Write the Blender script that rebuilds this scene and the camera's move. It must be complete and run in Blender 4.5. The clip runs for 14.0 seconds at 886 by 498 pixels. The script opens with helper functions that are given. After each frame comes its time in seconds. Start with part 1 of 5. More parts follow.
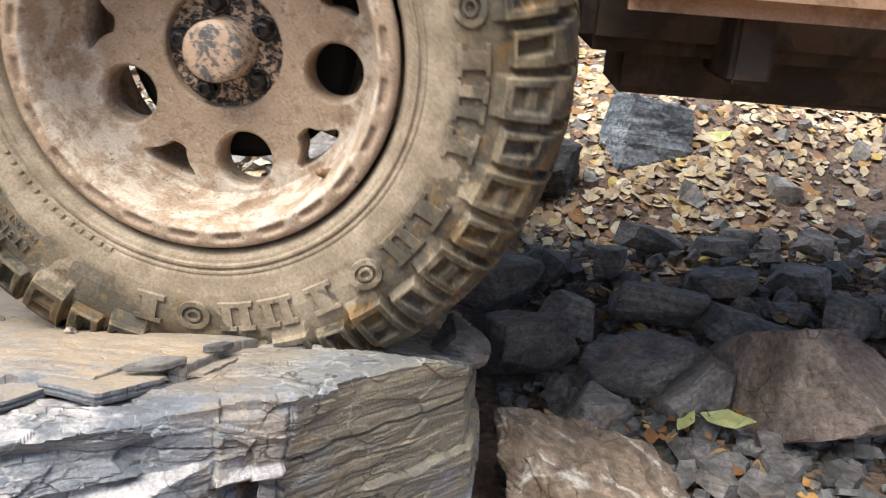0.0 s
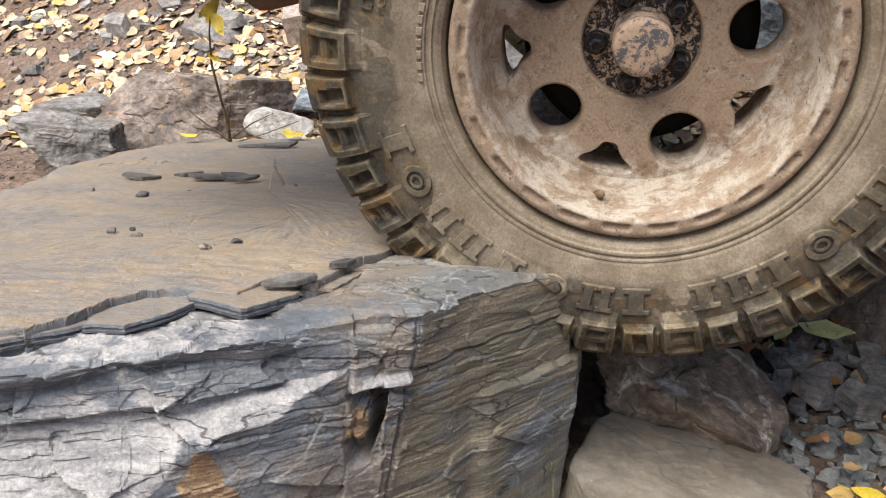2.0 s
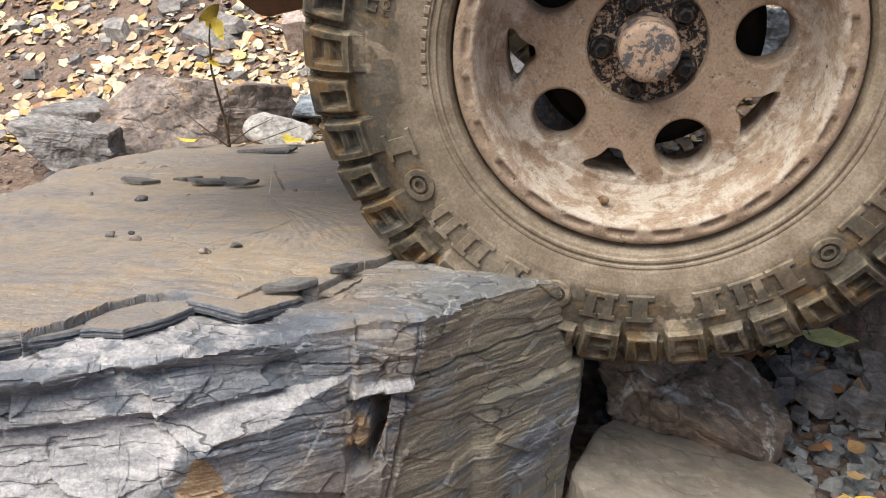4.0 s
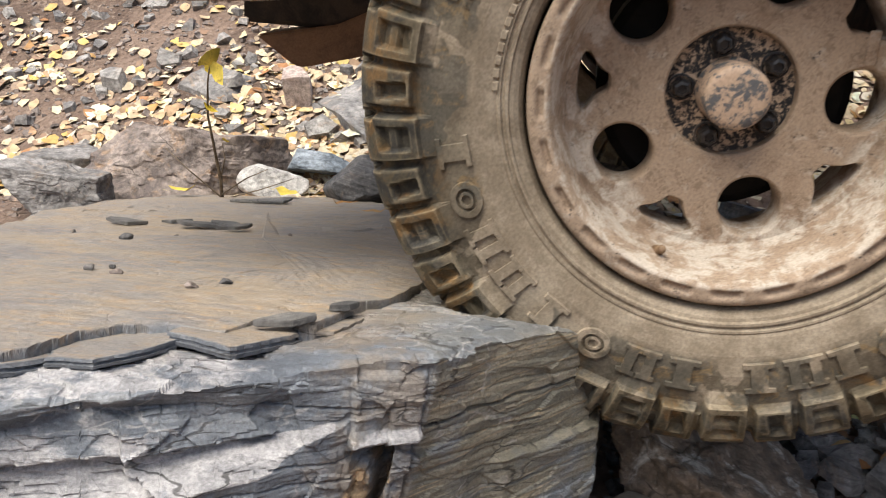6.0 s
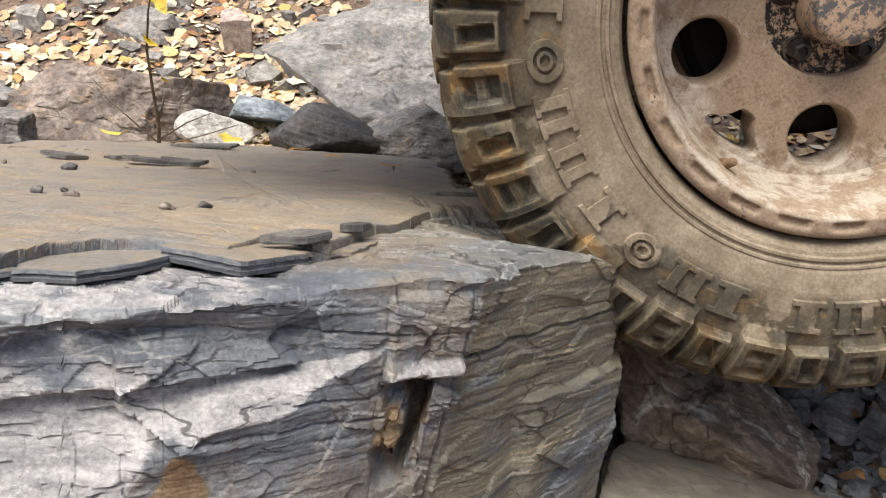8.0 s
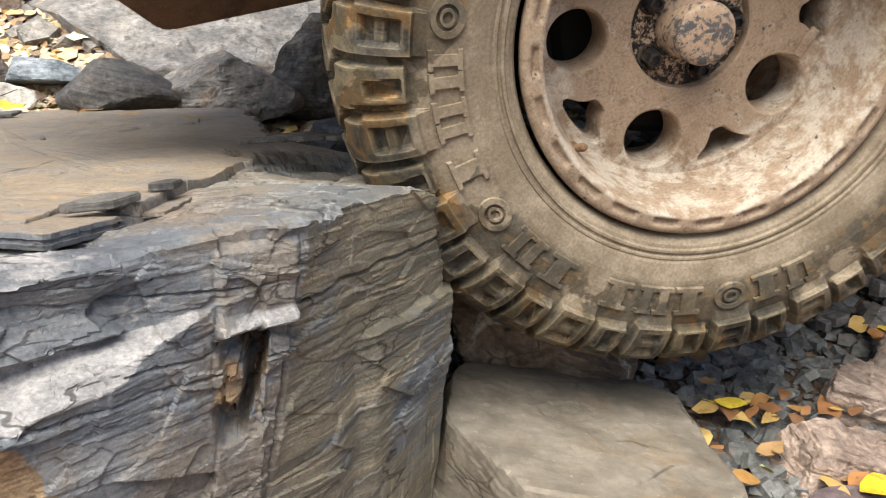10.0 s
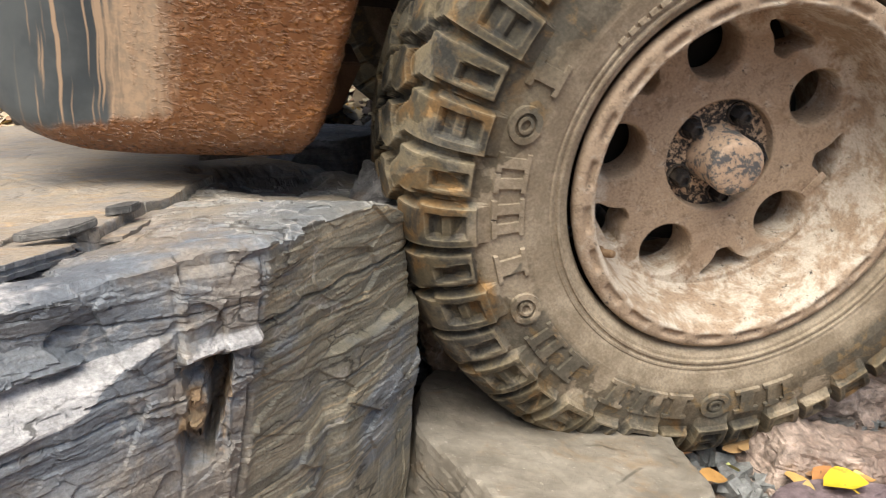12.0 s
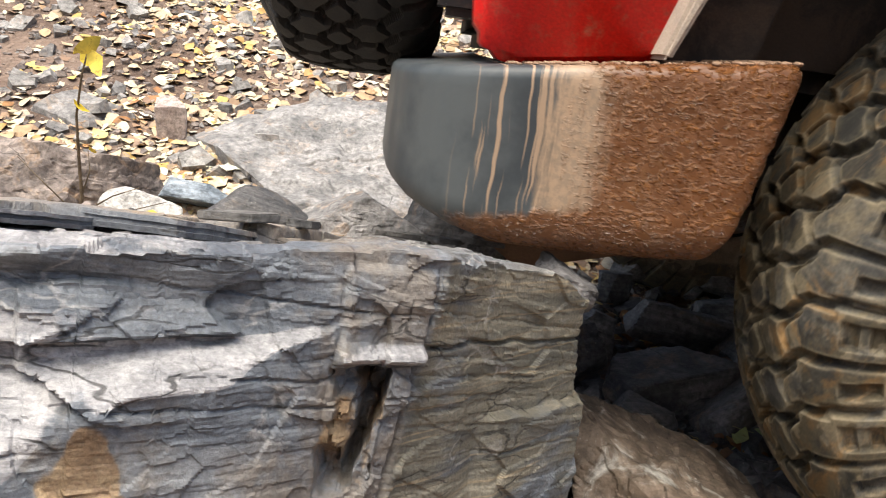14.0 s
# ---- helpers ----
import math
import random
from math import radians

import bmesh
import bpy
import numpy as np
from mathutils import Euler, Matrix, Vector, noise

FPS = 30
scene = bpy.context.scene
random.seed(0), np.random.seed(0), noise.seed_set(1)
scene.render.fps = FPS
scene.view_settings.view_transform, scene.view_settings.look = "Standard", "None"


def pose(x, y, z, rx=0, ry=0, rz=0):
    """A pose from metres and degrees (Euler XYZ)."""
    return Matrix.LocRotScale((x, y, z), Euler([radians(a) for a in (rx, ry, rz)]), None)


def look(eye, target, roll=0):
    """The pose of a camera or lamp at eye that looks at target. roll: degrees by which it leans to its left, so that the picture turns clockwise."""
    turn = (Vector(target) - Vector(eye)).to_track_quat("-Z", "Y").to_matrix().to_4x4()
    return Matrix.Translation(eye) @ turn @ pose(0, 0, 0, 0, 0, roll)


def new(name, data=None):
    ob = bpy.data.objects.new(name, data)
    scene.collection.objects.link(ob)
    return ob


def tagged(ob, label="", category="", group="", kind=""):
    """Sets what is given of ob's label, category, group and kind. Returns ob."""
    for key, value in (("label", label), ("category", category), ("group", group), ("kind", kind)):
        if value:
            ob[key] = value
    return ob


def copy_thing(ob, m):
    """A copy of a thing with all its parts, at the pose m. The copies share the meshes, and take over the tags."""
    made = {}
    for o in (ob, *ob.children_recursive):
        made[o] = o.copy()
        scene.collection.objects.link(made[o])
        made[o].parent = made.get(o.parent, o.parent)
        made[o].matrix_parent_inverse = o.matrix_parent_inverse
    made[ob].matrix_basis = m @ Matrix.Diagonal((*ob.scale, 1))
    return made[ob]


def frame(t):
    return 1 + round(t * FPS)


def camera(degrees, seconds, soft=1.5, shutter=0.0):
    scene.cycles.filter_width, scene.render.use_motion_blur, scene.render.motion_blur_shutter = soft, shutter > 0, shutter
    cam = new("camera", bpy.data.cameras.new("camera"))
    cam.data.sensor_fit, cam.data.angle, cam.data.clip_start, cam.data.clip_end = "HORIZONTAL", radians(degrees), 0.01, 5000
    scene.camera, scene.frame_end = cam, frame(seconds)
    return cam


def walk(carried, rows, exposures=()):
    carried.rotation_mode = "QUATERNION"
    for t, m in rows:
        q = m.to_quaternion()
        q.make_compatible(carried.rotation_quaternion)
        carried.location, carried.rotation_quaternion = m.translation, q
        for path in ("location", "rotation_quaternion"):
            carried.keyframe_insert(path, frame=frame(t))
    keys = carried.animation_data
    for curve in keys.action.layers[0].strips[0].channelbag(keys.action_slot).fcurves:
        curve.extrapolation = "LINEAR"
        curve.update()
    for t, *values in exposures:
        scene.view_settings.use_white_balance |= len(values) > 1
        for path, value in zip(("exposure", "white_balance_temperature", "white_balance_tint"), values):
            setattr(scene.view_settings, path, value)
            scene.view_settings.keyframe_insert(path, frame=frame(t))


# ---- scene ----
cam = camera(56.7, 14.0, soft=1.0, shutter=0.4)
PATH = [
    (0, (-0.038, -1.056, 0.771), (-0.160, 0.907, 0.411), 2.9),
    (0.5, (-0.050, -1.060, 0.800), (-0.146, 0.897, 0.401), 3.0),
    (1, (-0.068, -1.091, 0.807), (-0.291, 0.835, 0.316), 2.4),
    (1.5, (-0.077, -1.093, 0.803), (-0.393, 0.796, 0.224), 1.6),
    (2, (-0.078, -1.093, 0.799), (-0.371, 0.793, 0.200), 1.4),
    (2.5, (-0.078, -1.090, 0.796), (-0.361, 0.794, 0.187), 1.4),
    (3, (-0.080, -1.084, 0.794), (-0.378, 0.802, 0.199), 1.9),
    (5.3, (-0.087, -1.088, 0.793), (-0.353, 0.811, 0.226), 1.6),
    (5.5, (-0.087, -1.085, 0.791), (-0.359, 0.826, 0.265), 2.6),
    (6, (-0.121, -1.016, 0.731), (-0.394, 0.922, 0.322), 3.7),
    (6.5, (-0.186, -0.972, 0.700), (-0.438, 0.971, 0.300), 2.7),
    (7, (-0.237, -0.943, 0.671), (-0.398, 1.007, 0.257), 4.2),
    (9.3, (-0.224, -0.930, 0.635), (-0.092, 0.986, 0.078), 3.3),
    (9.5, (-0.225, -0.932, 0.633), (-0.004, 0.971, 0.060), 2.7),
    (10, (-0.230, -0.935, 0.643), (0.123, 0.949, 0.073), 1.8),
    (10.5, (-0.232, -0.935, 0.644), (0.171, 0.942, 0.081), 1.0),
    (11, (-0.234, -0.935, 0.645), (0.188, 0.938, 0.084), -0.3),
    (11.5, (-0.229, -0.939, 0.649), (0.197, 0.932, 0.086), -0.8),
    (12, (-0.225, -0.934, 0.655), (0.204, 0.936, 0.090), 0.7),
    (12.5, (-0.225, -0.936, 0.662), (0.057, 0.982, 0.169), 1.0),
    (13, (-0.244, -0.921, 0.626), (-0.129, 1.058, 0.364), 2.9),
    (13.5, (-0.256, -0.887, 0.525), (-0.200, 1.106, 0.369), 6.4),
    (14, (-0.248, -0.889, 0.520), (-0.176, 1.106, 0.389), 7.7),
]
walk(cam, [(t, look(eye, target, roll)) for t, eye, target, roll in PATH],
     exposures=[(0.0, 1.28, 6550, 8), (0.7, 1.25, 6550, 8), (1.5, 0.76, 6550, 9), (3.2, 0.71, 6550, 9), (7.0, 0.72, 6650, 8), (10.0, 0.92, 6750, 7), (12.2, 1.04, 6750, 7), (14.0, 0.97, 6700, 8)])

# ---- light: an overcast sky with a soft sun behind the camera ----
world = bpy.data.worlds.new("sky")
scene.world = world
world.use_nodes = True
sky = world.node_tree.nodes.new("ShaderNodeTexSky")
sky.sky_type, sky.sun_disc = "NISHITA", False
sky.sun_elevation, sky.sun_rotation = radians(60), radians(210)
sky.air_density, sky.dust_density = 1.0, 3.0
world.node_tree.links.new(sky.outputs[0], world.node_tree.nodes["Background"].inputs[0])
world.node_tree.nodes["Background"].inputs[1].default_value = 0.115
sun = new("sun", bpy.data.lights.new("sun", "SUN"))
sun.data.energy, sun.data.angle, sun.data.color = 3.4, radians(50), (1.0, 0.95, 0.87)
sun.matrix_world = look((-1.35, -2.3, 4.6), (0, 0, 0))


# ---- noise on arrays ----
def lattice(ix, iy, iz, seed):
    n = (ix * 374761393 + iy * 668265263 + iz * 1274126177 + seed * 974711) & 0xFFFFFFFF
    n = ((n ^ (n >> 13)) * 1274126177) & 0xFFFFFFFF
    return ((n ^ (n >> 16)) & 0xFFFF) / 32767.5 - 1.0


def vnoise(p, seed=0):
    """Smooth noise from -1 to 1 at the rows of p."""
    p = np.asarray(p, float)
    i = np.floor(p).astype(np.int64)
    w = p - i
    w = w * w * (3 - 2 * w)
    out = 0.0
    for dx in (0, 1):
        for dy in (0, 1):
            for dz in (0, 1):
                k = (w[:, 0] if dx else 1 - w[:, 0]) * (w[:, 1] if dy else 1 - w[:, 1]) * (w[:, 2] if dz else 1 - w[:, 2])
                out = out + k * lattice(i[:, 0] + dx, i[:, 1] + dy, i[:, 2] + dz, seed)
    return out


def fbm(p, octaves=4, seed=0, gain=0.5):
    p, total, amp = np.asarray(p, float), 0.0, 1.0
    for k in range(octaves):
        total = total + amp * vnoise(p * 2.03**k + 17.3 * k, seed + k)
        amp *= gain
    return total


def smooth(a, b, x):
    s = np.clip((x - a) / (b - a), 0, 1)
    return s * s * (3 - 2 * s)


BANK = 0.43


def hill(x, y):
    """Height of the bare ground: a stream bed between two banks, the one behind unseen and added to block low skylight.
    """
    x, y = np.asarray(x, float), np.asarray(y, float)
    base = 0.05 + 0.19 * np.clip(y, 0, 16) + BANK * np.clip(y - 1.6, 0, 12) + 0.3 * np.clip(-4.0 - y, 0, 16)
    p = np.stack([x, y, 0 * x], -1).reshape(-1, 3)
    rough = (0.05 * fbm(p * 0.9, 3, 3) + 0.012 * fbm(p * 6, 3, 5)).reshape(x.shape)
    return base + rough * smooth(-0.3, 1.0, y) - 0.02


# ---- mesh helpers ----
def mesh_of(name, verts, faces, material, soft=False):
    me = bpy.data.meshes.new(name)
    me.from_pydata([tuple(v) for v in verts], [], [tuple(f) for f in faces])
    me.materials.append(material)
    if soft:
        me.polygons.foreach_set("use_smooth", [True] * len(me.polygons))
    me.update()
    return me


def grid_faces(rows, cols, wrap=False):
    out = []
    for r in range(rows - 1):
        for c in range(cols if wrap else cols - 1):
            d = (c + 1) % cols
            out.append((r * cols + c, r * cols + d, (r + 1) * cols + d, (r + 1) * cols + c))
    return out


def part(name, bm, material, parent, label="", soft=False):
    """Links a bmesh, or a ready mesh, as one object under a thing or a part."""
    if isinstance(bm, bmesh.types.BMesh):
        bmesh.ops.recalc_face_normals(bm, faces=bm.faces)
        me = bpy.data.meshes.new(name)
        bm.to_mesh(me)
        bm.free()
        me.materials.append(material)
        if soft:
            me.polygons.foreach_set("use_smooth", [True] * len(me.polygons))
    else:
        me = bm
    ob = new(name, me)
    ob.parent = parent
    if label:
        ob["label"] = label
    return ob


def rounded_box(lo, hi, bevel=0.006, segments=2):
    bm = bmesh.new()
    bmesh.ops.create_cube(bm, size=1)
    for v in bm.verts:
        v.co = [lo[i] + (v.co[i] + 0.5) * (hi[i] - lo[i]) for i in range(3)]
    bmesh.ops.bevel(bm, geom=bm.edges[:], offset=bevel, segments=segments, affect="EDGES")
    return bm


def prism(points, y0, y1, bevel=0.004):
    """A plate of the outline points (x, z), from y0 to y1."""
    bm = bmesh.new()
    face = bm.faces.new([bm.verts.new((x, y0, z)) for x, z in points])
    out = bmesh.ops.extrude_face_region(bm, geom=[face])
    for v in out["geom"]:
        if isinstance(v, bmesh.types.BMVert):
            v.co.y = y1
    bmesh.ops.recalc_face_normals(bm, faces=bm.faces)
    bmesh.ops.bevel(bm, geom=bm.edges[:], offset=bevel, segments=2, affect="EDGES")
    return bm


def lathe(profile, segments=96, closed=False):
    """A ring of the profile (radius, y) about the y axis."""
    bm = bmesh.new()
    rings = []
    for r, y in profile:
        rings.append([bm.verts.new((r * math.cos(a), y, r * math.sin(a))) for a in (2 * math.pi * k / segments for k in range(segments))])
    pairs = list(zip(rings, rings[1:])) + ([(rings[-1], rings[0])] if closed else [])
    for one, two in pairs:
        for k in range(segments):
            j = (k + 1) % segments
            bm.faces.new((one[k], one[j], two[j], two[k]))
    return bm


def tube(points, radius, sides=10):
    bm = bmesh.new()
    rings = []
    pts = [Vector(p) for p in points]
    for i, p in enumerate(pts):
        way = (pts[min(i + 1, len(pts) - 1)] - pts[max(i - 1, 0)]).normalized()
        q = way.to_track_quat("Z", "Y")
        r = radius[i] if isinstance(radius, (list, tuple)) else radius
        rings.append([bm.verts.new(p + q @ Vector((r * math.cos(a), r * math.sin(a), 0))) for a in (2 * math.pi * k / sides for k in range(sides))])
    for one, two in zip(rings, rings[1:]):
        for k in range(sides):
            bm.faces.new((one[k], one[(k + 1) % sides], two[(k + 1) % sides], two[k]))
    bm.faces.new(rings[0][::-1])
    bm.faces.new(rings[-1])
    return bm


# ---- materials ----
class Nodes:
    """A short way to write a node material."""

    def __init__(self, name):
        self.mat = bpy.data.materials.new(name)
        self.mat.use_nodes = True
        self.tree = self.mat.node_tree
        self.bsdf = self.tree.nodes["Principled BSDF"]
        self.geo = self.add("ShaderNodeTexCoord").outputs["Object"]

    def add(self, kind, **values):
        node = self.tree.nodes.new(kind)
        for key, value in values.items():
            setattr(node, key, value)
        return node

    def link(self, a, b):
        self.tree.links.new(a, b)

    def put(self, socket, value):
        if isinstance(value, bpy.types.NodeSocket):
            self.link(value, socket)
        elif isinstance(value, tuple) and len(value) == 3 and socket.type == "RGBA":
            socket.default_value = (*value, 1)
        else:
            socket.default_value = value

    def mapped(self, scale=(1, 1, 1), turn=(0, 0, 0), random_shift=False):
        node = self.add("ShaderNodeMapping")
        self.link(self.geo, node.inputs["Vector"])
        node.inputs["Scale"].default_value = scale
        node.inputs["Rotation"].default_value = turn
        if random_shift:
            info = self.add("ShaderNodeObjectInfo")
            wide = self.math("MULTIPLY", info.outputs["Random"], 37.0)
            self.link(wide, node.inputs["Location"])
        return node.outputs[0]

    def warped(self, vector, scale, amount):
        """The vector, pushed about by noise."""
        node = self.add("ShaderNodeTexNoise")
        self.link(vector, node.inputs["Vector"])
        node.inputs["Scale"].default_value = scale
        node.inputs["Detail"].default_value = 5
        push = self.add("ShaderNodeVectorMath", operation="MULTIPLY_ADD")
        self.link(node.outputs["Color"], push.inputs[0])
        push.inputs[1].default_value = (amount, amount, amount)
        self.link(vector, push.inputs[2])
        return push.outputs[0]

    def noise(self, vector, scale, detail=5, rough=0.6, warp=0.0):
        node = self.add("ShaderNodeTexNoise")
        self.link(vector, node.inputs["Vector"])
        node.inputs["Scale"].default_value = scale
        node.inputs["Detail"].default_value = detail
        node.inputs["Roughness"].default_value = rough
        node.inputs["Distortion"].default_value = warp
        return node.outputs[0]

    def cells(self, vector, scale, feature="F1", out=0):
        node = self.add("ShaderNodeTexVoronoi", feature=feature)
        self.link(vector, node.inputs["Vector"])
        node.inputs["Scale"].default_value = scale
        return node.outputs[out]

    def step(self, value, low, high):
        node = self.add("ShaderNodeMapRange", interpolation_type="SMOOTHSTEP")
        self.link(value, node.inputs["Value"])
        node.inputs["From Min"].default_value = low
        node.inputs["From Max"].default_value = high
        return node.outputs[0]

    def math(self, op, a, b=0.0):
        node = self.add("ShaderNodeMath", operation=op)
        self.put(node.inputs[0], a)
        self.put(node.inputs[1], b)
        return node.outputs[0]

    def mix(self, factor, a, b, blend="MIX"):
        node = self.add("ShaderNodeMix", data_type="RGBA", blend_type=blend)
        self.put(node.inputs[0], factor)
        self.put(node.inputs[6], a)
        self.put(node.inputs[7], b)
        return node.outputs[2]

    def ramp(self, value, stops):
        node = self.add("ShaderNodeValToRGB")
        self.link(value, node.inputs[0])
        items = node.color_ramp.elements
        while len(items) < len(stops):
            items.new(0.5)
        for item, (at, colour) in zip(items, stops):
            item.position, item.color = at, (*colour, 1)
        return node.outputs[0]

    def bump(self, height, strength=0.5, distance=0.002, below=None):
        node = self.add("ShaderNodeBump")
        self.link(height, node.inputs["Height"])
        node.inputs["Strength"].default_value = strength
        node.inputs["Distance"].default_value = distance
        if below is not None:
            self.link(below, node.inputs["Normal"])
        return node.outputs[0]

    def done(self, colour, rough=0.8, normal=None, metal=0.0, specular=0.4):
        self.put(self.bsdf.inputs["Base Color"], colour)
        self.put(self.bsdf.inputs["Roughness"], rough)
        self.put(self.bsdf.inputs["Metallic"], metal)
        self.put(self.bsdf.inputs["Specular IOR Level"], specular)
        if normal is not None:
            self.link(normal, self.bsdf.inputs["Normal"])
        return self.mat


def stone_material(name, dark, light, stain=None, grain=60.0, strata=0.0, amount=0.35, relief=1.0):
    n = Nodes(name)
    v = n.mapped(random_shift=True)
    wide = n.noise(v, 7, 6, 0.62, 0.6)
    fine = n.noise(v, grain, 8, 0.7)
    colour = n.mix(n.step(wide, 0.35, 0.66), dark, light)
    if strata:
        band = n.noise(n.mapped((3, 3, 60), (0.1, 0.06, 0), True), 1.6, 5, 0.6)
        colour = n.mix(n.math("MULTIPLY", n.step(band, 0.42, 0.6), strata), colour, tuple(c * 0.55 for c in dark))
    if stain:
        colour = n.mix(n.math("MULTIPLY", n.step(n.noise(v, 11, 7, 0.7, 1.0), 0.52, 0.68), amount * 2), colour, stain)
    crack = n.cells(n.mapped((3, 3, 10), (0.3, 0.5, 0.2), True), 2.0, "DISTANCE_TO_EDGE")
    gaps = n.math("MULTIPLY", n.step(crack, 0.02, 0.004), n.step(n.noise(v, 9, 4, 0.6), 0.54, 0.62))
    colour = n.mix(n.math("MULTIPLY", gaps, 0.6), colour, tuple(c * 0.25 for c in dark))
    speck = n.step(n.noise(v, 190, 3, 0.5), 0.66, 0.74)
    colour = n.mix(n.math("MULTIPLY", speck, 0.35), colour, (0.55, 0.5, 0.43))
    colour = n.mix(0.65 * relief, colour, n.ramp(fine, [(0.36, (0.28, 0.28, 0.28)), (0.64, (1.55, 1.55, 1.55))]), "MULTIPLY")
    normal = n.bump(fine, 0.8 * relief, 0.006, n.bump(n.math("SUBTRACT", wide, n.math("MULTIPLY", gaps, 0.15)), 0.6 * relief, 0.016))
    return n.done(colour, n.step(fine, -0.6, 1.2), normal, specular=0.35)


def boulder_material():
    """Slate: blue grey with pale quartz faces, rust stains, an olive flank and a weathered brown top, by the painted
    masks of the mesh. The quartz colour also carries skylight painted on the upward ledges.
    """
    n = Nodes("slate")
    mask = n.add("ShaderNodeVertexColor", layer_name="mask")
    split = n.add("ShaderNodeSeparateColor")
    n.link(mask.outputs["Color"], split.inputs[0])
    pale, rust, top = split.outputs[0], split.outputs[1], split.outputs[2]
    tone = mask.outputs["Alpha"]
    flank = n.add("ShaderNodeAttribute", attribute_name="flank").outputs["Fac"]
    v = n.mapped()
    lie = (0.05, -0.05, 0)
    beds = n.noise(n.mapped((1, 1, 22), lie), 2.2, 5, 0.6, 0.1)
    thin = n.noise(n.mapped((1.3, 1.3, 105), lie), 2.2, 5, 0.62, 0.08)
    wide = n.noise(v, 5, 5, 0.6, 0.3)
    fine = n.noise(v, 230, 8, 0.75)
    mottle = n.noise(v, 24, 8, 0.7, 0.3)
    scuff = n.noise(n.mapped((2, 2, 5), lie), 13, 8, 0.74, 0.4)
    blend = n.math("ADD", n.math("ADD", n.math("MULTIPLY", beds, 0.25), n.math("MULTIPLY", tone, 0.45)), n.math("MULTIPLY", mottle, 0.3))
    slate = n.ramp(blend, [(0.28, (0.07, 0.08, 0.098)), (0.45, (0.127, 0.143, 0.165)), (0.58, (0.18, 0.197, 0.217)), (0.75, (0.28, 0.288, 0.295))])
    slate = n.mix(n.math("MULTIPLY", n.step(n.math("ADD", wide, n.math("MULTIPLY", n.math("SUBTRACT", mottle, 0.5), 0.5)), 0.5, 0.64), 0.65), slate, (0.19, 0.148, 0.105))
    slate = n.mix(n.math("MULTIPLY", n.step(thin, 0.38, 0.32), 0.25), slate, (0.035, 0.035, 0.037))
    slate = n.mix(n.math("MULTIPLY", n.step(scuff, 0.56, 0.66), 0.45), slate, (0.34, 0.34, 0.335))
    # the flank: olive grey beds with tan seams
    olive = n.mix(n.step(beds, 0.4, 0.62), (0.135, 0.127, 0.101), (0.275, 0.245, 0.183))
    olive = n.mix(n.math("MULTIPLY", n.step(mottle, 0.5, 0.66), 0.5), olive, (0.15, 0.155, 0.155))
    olive = n.mix(n.math("MULTIPLY", n.step(thin, 0.57, 0.66), 0.6), olive, (0.42, 0.33, 0.21))
    olive = n.mix(n.math("MULTIPLY", n.step(thin, 0.38, 0.32), 0.4), olive, (0.035, 0.033, 0.03))
    slate = n.mix(n.math("MULTIPLY", flank, n.step(n.math("ADD", wide, n.math("MULTIPLY", beds, 0.5)), 0.55, 0.72)), slate, olive)
    quartz = n.mix(n.step(n.noise(n.mapped((2, 2, 9), lie), 8, 8, 0.72, 0.3), 0.36, 0.62), (0.25, 0.245, 0.25), (0.48, 0.465, 0.465))
    ragged = n.step(n.math("ADD", n.math("ADD", pale, n.math("MULTIPLY", n.math("SUBTRACT", mottle, 0.5), 1.1)), n.math("MULTIPLY", n.math("SUBTRACT", thin, 0.5), 0.5)), 0.4, 0.62)
    colour = n.mix(n.math("MULTIPLY", ragged, 0.85), slate, quartz)
    # hairline joints, some open and dark, some healed with white
    torn = n.step(n.noise(v, 11, 5, 0.6), 0.5, 0.56)
    hair = n.cells(n.warped(n.mapped((5, 5, 17), (0.12, -0.3, 0.2)), 2.0, 0.5), 1.6, "DISTANCE_TO_EDGE")
    line = n.math("MULTIPLY", n.step(hair, 0.022, 0.005), torn)
    colour = n.mix(n.math("MULTIPLY", line, 0.75), colour, (0.02, 0.019, 0.018))
    vein = n.cells(n.warped(n.mapped((7, 7, 14), (0.3, 0.2, 0.9)), 2.0, 0.8), 1.3, "DISTANCE_TO_EDGE")
    healed = n.math("MULTIPLY", n.step(vein, 0.03, 0.004), n.step(n.noise(v, 8, 4, 0.6, 0.4), 0.54, 0.6))
    colour = n.mix(n.math("MULTIPLY", healed, 0.4), colour, (0.5, 0.48, 0.45))
    ochre = n.mix(n.step(n.noise(v, 42, 6, 0.7), 0.4, 0.62), (0.22, 0.135, 0.07), (0.42, 0.3, 0.17))
    colour = n.mix(n.math("MULTIPLY", n.step(n.math("ADD", rust, n.math("MULTIPLY", n.math("SUBTRACT", mottle, 0.5), 1.3)), 0.4, 0.75), 0.9), colour, ochre)
    # the trodden top: grey brown with long ochre smears and pale scratches
    smear = n.noise(n.mapped((14, 46, 16), (0, 0, 0.12)), 1.5, 8, 0.75, 0.6)
    crown = n.ramp(n.noise(n.mapped((1.6, 3, 2)), 2.2, 7, 0.65, 0.7), [(0.3, (0.17, 0.164, 0.166)), (0.46, (0.255, 0.23, 0.203)), (0.58, (0.3, 0.245, 0.182)), (0.72, (0.35, 0.33, 0.315))])
    crown = n.mix(n.math("MULTIPLY", n.step(smear, 0.5, 0.62), 0.6), crown, (0.38, 0.25, 0.13))
    crown = n.mix(n.math("MULTIPLY", n.step(smear, 0.46, 0.36), 0.5), crown, (0.125, 0.112, 0.105))
